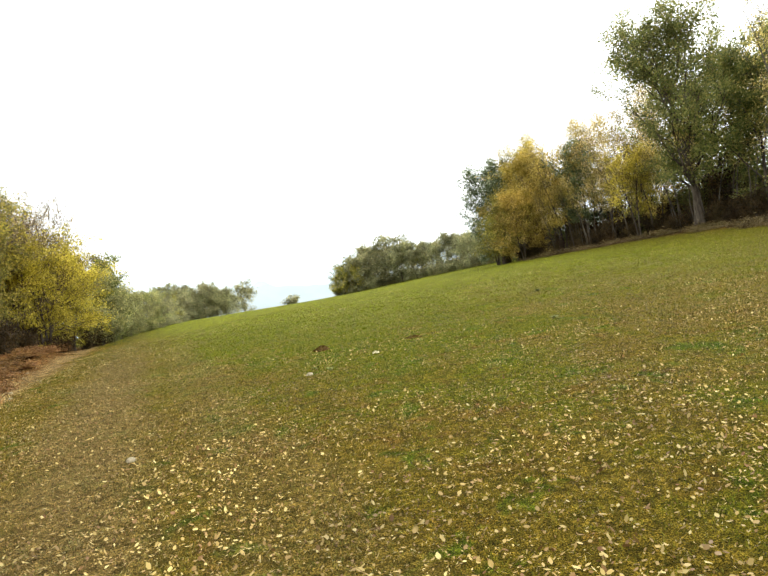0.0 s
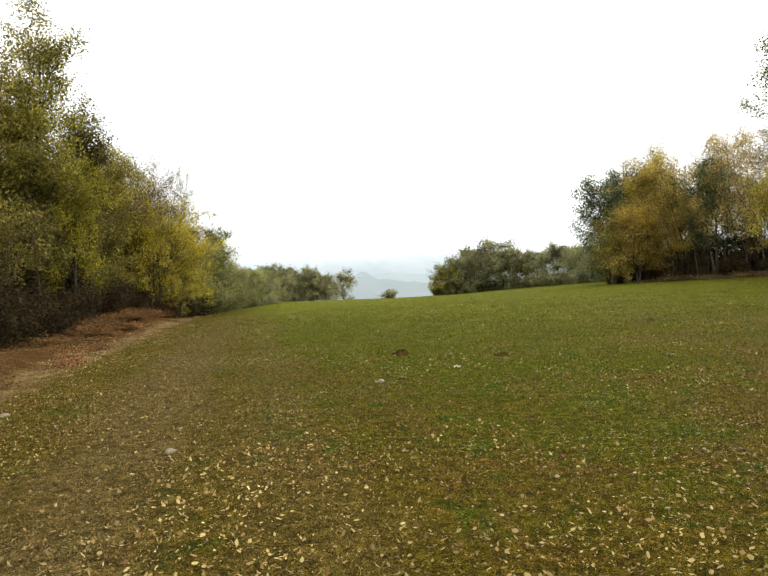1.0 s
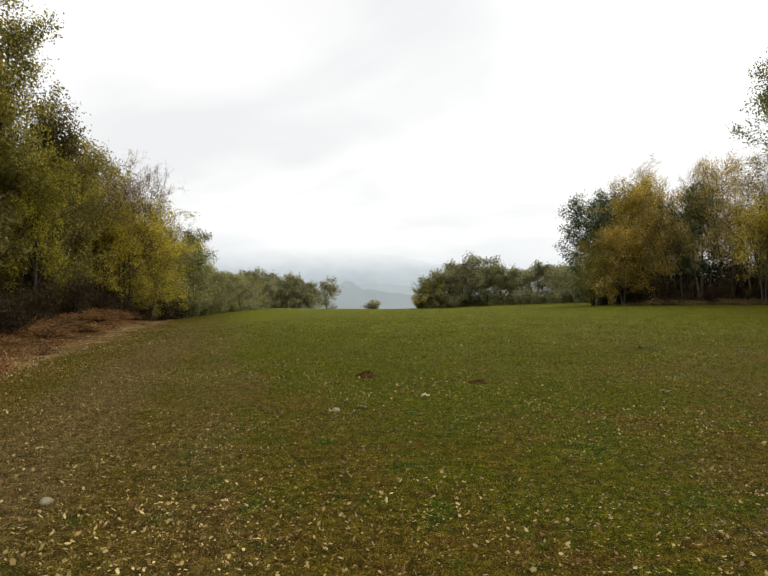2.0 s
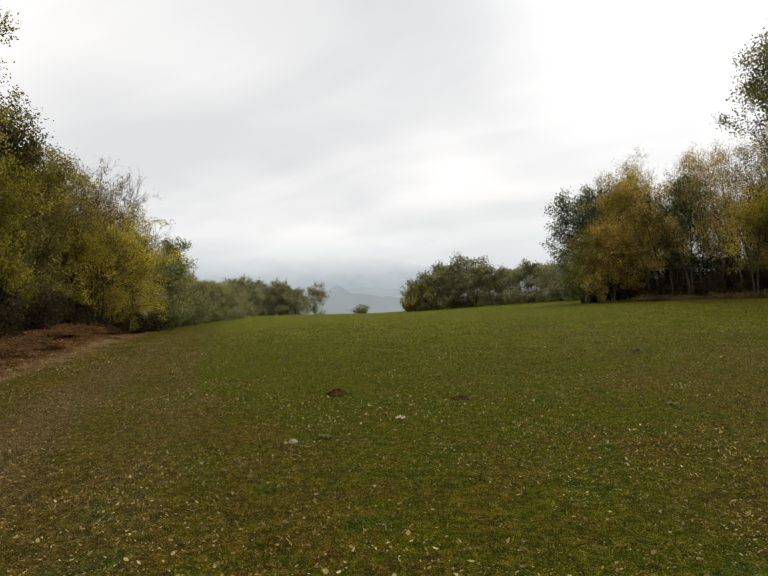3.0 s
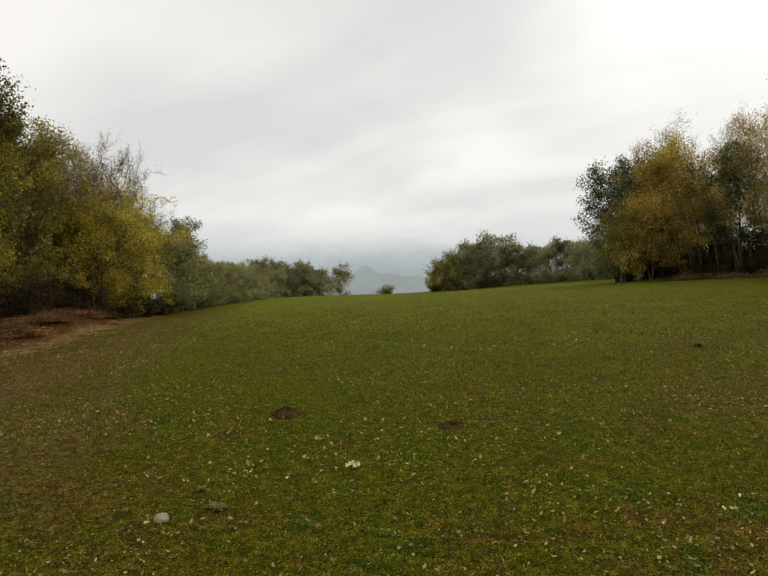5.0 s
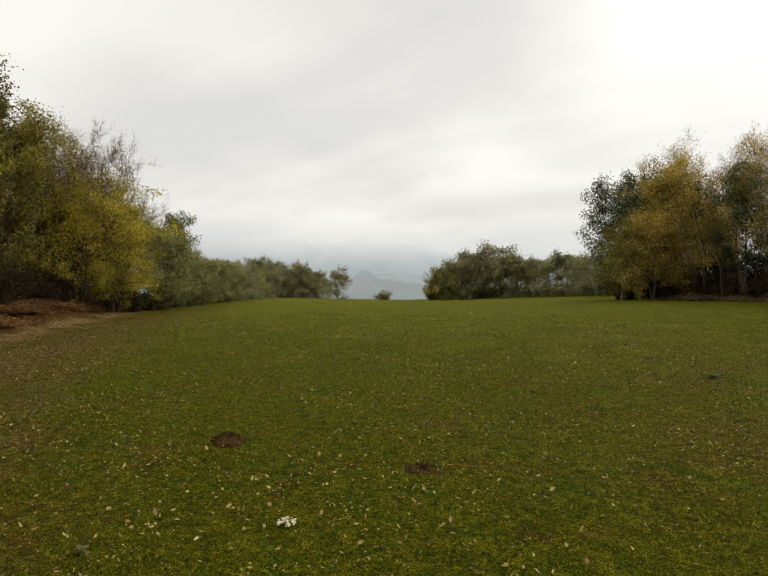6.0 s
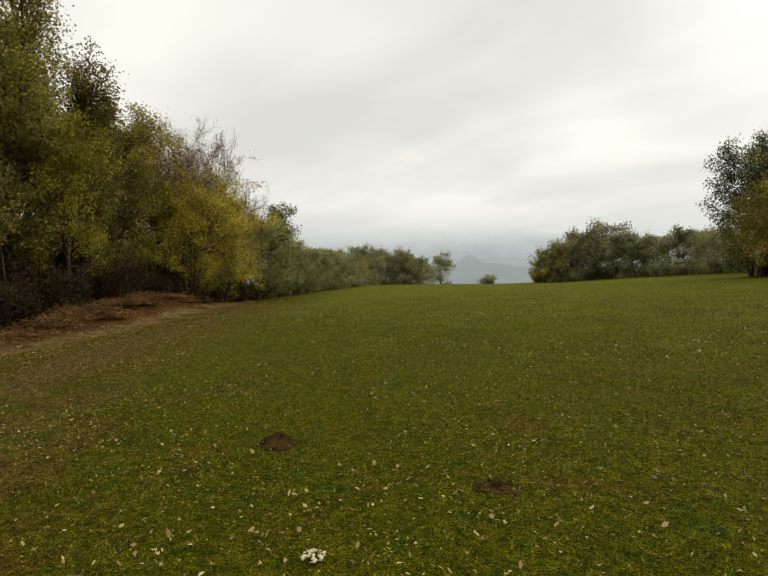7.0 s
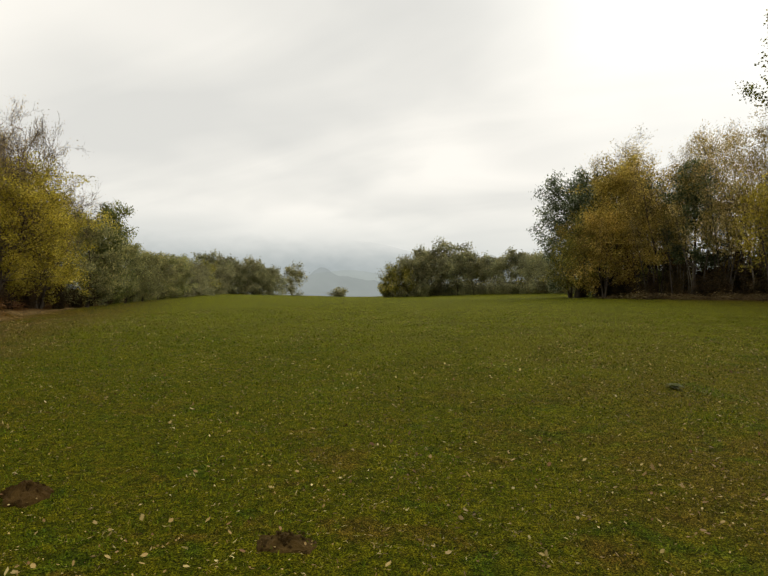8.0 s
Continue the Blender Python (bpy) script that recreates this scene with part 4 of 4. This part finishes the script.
def fallen_leaves(count):
    rng = np.random.default_rng(21)
    y = -4.5 + 38 * rng.uniform(0, 1, count * 4) ** 1.35
    x = rng.uniform(-1.35, 1.35, count * 4) * (4.6 + 0.62 * np.maximum(y, 0)) - 0.23 * y
    side = track_side(x, y)
    keep = 0.38 + 0.46 * np.exp(-((y - 2) / 7.5) ** 2) + 0.55 * np.clip((x + 0.15 * y - 1.5) / 4, 0, 1) * np.exp(-((y / 22) ** 2)) + 0.5 * np.clip((4.5 - side) / 5, 0, 1)
    drift = np.array([noise.noise((a * 0.55, b * 0.55, 0)) for a, b in zip(x, y)])
    keep *= np.clip(0.75 + 1.4 * drift, 0.12, 1.6)
    keep *= margin(rng, x, y)
    take = np.flatnonzero(rng.uniform(0, 1, len(x)) < keep)[:count]
    x, y = x[take], y[take]
    n = len(x)
    z = lie(x, y) + rng.uniform(0.018, 0.045, n)
    a = rng.uniform(0, 2 * np.pi, n)
    tilt = rng.normal(0, 0.35, (n, 2))
    ahead = np.stack([np.cos(a), np.sin(a), tilt[:, 0]], 1)
    right = np.stack([-np.sin(a), np.cos(a), tilt[:, 1]], 1)
    up = np.cross(ahead, right)
    s = np.minimum(rng.lognormal(math.log(0.0180), 0.48, n) * (1 - 0.2 * np.clip((y - 5) / 4, 0, 1)), 0.040)[:, None]
    curl = rng.uniform(-0.1, 0.75, n)[:, None]
    mid = np.stack([x, y, z], 1)
    wide = rng.uniform(0.20, 0.44, n)[:, None]
    skew = rng.uniform(-0.12, 0.12, n)[:, None]
    verts = np.stack([mid - ahead * s * 0.5, mid - ahead * s * (0.22 + skew) + right * s * wide * 0.9 + up * s * curl * 0.35, mid + ahead * s * (0.16 + skew) + right * s * wide + up * s * curl * 0.55,
                      mid + ahead * s * 0.55 + up * s * curl, mid + ahead * s * 0.12 - right * s * wide * 0.95 + up * s * curl * 0.5, mid - ahead * s * 0.26 - right * s * wide * 0.8 + up * s * curl * 0.3], 1).reshape(-1, 3)
    b = np.arange(n)[:, None] * 6
    faces = np.concatenate([b + [0, 1, 2], b + [0, 2, 3], b + [0, 3, 4], b + [0, 4, 5]], 1).reshape(-1, 3)
    me = mesh_of("fallen_leaves", verts, faces)
    me.materials.append(LEAF["fallen"])
    tagged(new("fallen_leaves", me), "yellow, cream and brown fallen leaves strewn over the grass", "fallen leaves", kind="stuff")


def grass(count):
    """Short pasture blades in small tufts, thickest where the way passes."""
    rng = np.random.default_rng(31)
    tufts = count // 8
    y = -4.5 + 40 * rng.uniform(0, 1, tufts) ** 1.25
    x = rng.uniform(-1.35, 1.35, tufts) * (4.6 + 0.62 * np.maximum(y, 0)) - 0.23 * y
    stay = rng.uniform(0, 1, tufts) < margin(rng, x, y) * np.clip(1.15 - 0.028 * y, 0.2, 1)
    x, y = x[stay], y[stay]
    lush = np.array([noise.noise((p * 1.3, q * 1.3, 3)) for p, q in zip(x, y)])
    x, y, lush = np.repeat(x, 8), np.repeat(y, 8), np.repeat(lush, 8)
    wide_of = 0.05 + 0.004 * np.maximum(y, 0)
    x, y = x + rng.normal(0, 1, len(x)) * wide_of, y + rng.normal(0, 1, len(y)) * wide_of
    ok = (track_side(x, y) > 0.4 + rng.normal(0, 0.5, len(x))) & (wood_side(x, y) < 0) & (rng.uniform(21, 36, len(x)) > y)
    x, y, lush = x[ok], y[ok], lush[ok]
    n = len(x)
    a = rng.uniform(0, 2 * np.pi, n)
    h = 0.019 * rng.uniform(0.3, 1.2, n) * (1 + 0.7 * lush) * (1 + 0.012 * np.maximum(y, 0))
    bend = rng.uniform(0.4, 1.6, n) * h
    foot = np.stack([x, y, lie(x, y) - 0.004 + rng.uniform(0, 0.012, n)], 1)
    half = (0.0036 * rng.uniform(0.6, 1.4, n) * (1 + np.maximum(y - 5, 0) / 13))[:, None]
    cross = np.stack([-np.sin(a), np.cos(a), 0 * a], 1) * half
    tip = foot + np.stack([np.cos(a) * bend, np.sin(a) * bend, h], 1)
    me = mesh_of("grass", np.stack([foot - cross, foot + cross, tip], 1).reshape(-1, 3), np.arange(n * 3).reshape(n, 3))
    me.materials.append(BLADES)
    tagged(new("grass", me), "short green and straw-coloured pasture grass", "grass", kind="stuff")


def dry_fragments(count):
    """Crumbled leaves and straw between the blades."""
    rng = np.random.default_rng(41)
    y = -4.5 + 32 * rng.uniform(0, 1, count) ** 1.3
    x = rng.uniform(-1.35, 1.35, count) * (4.6 + 0.62 * np.maximum(y, 0)) - 0.23 * y
    drift = np.array([noise.noise((p * 0.5, q * 0.5, 8)) for p, q in zip(x, y)])
    clump = np.array([noise.noise((p * 3.1, q * 3.1, 18)) for p, q in zip(x, y)])
    bare = np.clip(0.55 + 0.9 * drift + 1.1 * clump - 0.3 * np.exp(-(((x + 0.2 * y) / 3.5) ** 2)) * (y > 8), 0.08, 1)
    keep = rng.uniform(0, 1, count) < bare * margin(rng, x, y) * np.clip(1.2 - 0.035 * y, 0.15, 1)
    x, y = x[keep], y[keep]
    n = len(x)
    s = (rng.uniform(0.005, 0.017, n) * (1 + np.maximum(y - 6, 0) / 14))[:, None]
    mid = np.stack([x, y, lie(x, y) + rng.uniform(0.008, 0.028, n)], 1)
    a, b = rng.normal(0, 1, (n, 3)) * [1, 1, 0.35], rng.normal(0, 1, (n, 3)) * [1, 1, 0.35]
    a /= np.linalg.norm(a, axis=1)[:, None]
    b /= np.linalg.norm(b, axis=1)[:, None]
    me = mesh_of("dry_fragments", np.stack([mid - a * s, mid + a * s, mid + b * s * rng.uniform(0.25, 0.6, n)[:, None]], 1).reshape(-1, 3), np.arange(n * 3).reshape(n, 3))
    me.materials.append(LEAF["crumbs"])
    tagged(new("dry_fragments", me), "crumbled dry leaves and straw between the grass", "leaf litter", kind="stuff")



def single_leaf(seed):
    """A lobed, curled leaf with a raised midrib fold and a short stalk; about 1 across."""
    rng = np.random.default_rng(seed)
    points = 12
    a = np.linspace(0, 2 * np.pi, points, endpoint=False)
    lobes = np.where(np.arange(points) % 2 == 0, 1.0, 0.76) * rng.uniform(0.75, 1.1, points)
    rx, ry = lobes * np.cos(a), lobes * np.sin(a) * 0.68
    bend, roll = rng.uniform(0.05, 0.45), rng.uniform(0.1, 0.5)
    rise = bend * rx ** 2 + roll * np.abs(ry) + rng.normal(0, 0.05, points)
    verts = [(0, 0, 0)] + list(zip(rx, ry, rise)) + [(-1.0, -0.03, bend), (-1.0, 0.03, bend), (-1.55, 0.1, bend + 0.12), (-1.55, 0.14, bend + 0.12)]
    faces = [(0, 1 + k, 1 + (k + 1) % points) for k in range(points)]
    faces += [(points + 1, points + 2, points + 4), (points + 1, points + 4, points + 3)]
    me = mesh_of("fallen_leaf", np.array(verts) * 0.5, faces)
    me.materials.append(LEAF_SINGLE[seed % 3])
    return me


def make_single_leaf(name, dark, light):
    """A dry leaf: paler veins, brown blotches, its own tint."""
    m, n = material(name)
    place = n.add("ShaderNodeTexCoord").outputs["Object"]
    own = n.add("ShaderNodeObjectInfo").outputs["Random"]
    blotch = n.noise(n.vector(own, *n.parts(place)[:2]), 3.0, 4.0, 0.65)
    colour = n.mix(n.smooth(n.math("MULTIPLY_ADD", own, 0.4, n.math("MULTIPLY", blotch, 0.8)), 0.3, 0.9), dark, light)
    shader = n.add("ShaderNodeBsdfPrincipled", Base_Color=colour, Roughness=0.75)
    shader.inputs["Specular IOR Level"].default_value = 0.15
    finish(n, shader, blotch, 0.4, 0.004)
    return m


LEAF_SINGLE = [make_single_leaf("cream_dry_leaf", (0.22, 0.145, 0.048), (0.45, 0.35, 0.150)), make_single_leaf("tan_dry_leaf", (0.17, 0.100, 0.030), (0.38, 0.285, 0.100)),
               make_single_leaf("rust_dry_leaf", (0.12, 0.045, 0.014), (0.30, 0.155, 0.050))]


def large_leaves(count):
    """Bigger lobed leaves lying singly along the way."""
    rng = np.random.default_rng(77)
    shapes = [single_leaf(k) for k in range(9)]
    words = ("curled cream-coloured dry leaf lying on the grass", "curled tan dry leaf lying on the grass", "rust-brown dry leaf lying on the grass")
    for k in range(count):
        y = 1.5 + 14.5 * rng.uniform() ** 1.15
        x = rng.uniform(-1, 1) * (1.6 + 0.62 * max(y - 2, 0)) - 0.27 * y
        kind = int(rng.choice(9, p=[0.2, 0.14, 0.07, 0.18, 0.1, 0.05, 0.15, 0.07, 0.04]))
        ob = tagged(new("fallen_leaf", shapes[kind]), words[kind % 3], "leaf", "fallen leaves on the grass")
        size = rng.uniform(0.032, 0.058)
        ob.location, ob.scale = (x, y, float(lie(x, y)) + 0.022), (size, size, size)
        ob.rotation_euler = (rng.normal(0, 0.25), rng.normal(0, 0.25), rng.uniform(0, 6.28))


fallen_leaves(150000)
large_leaves(290)
dry_fragments(520000)
grass(1050000)
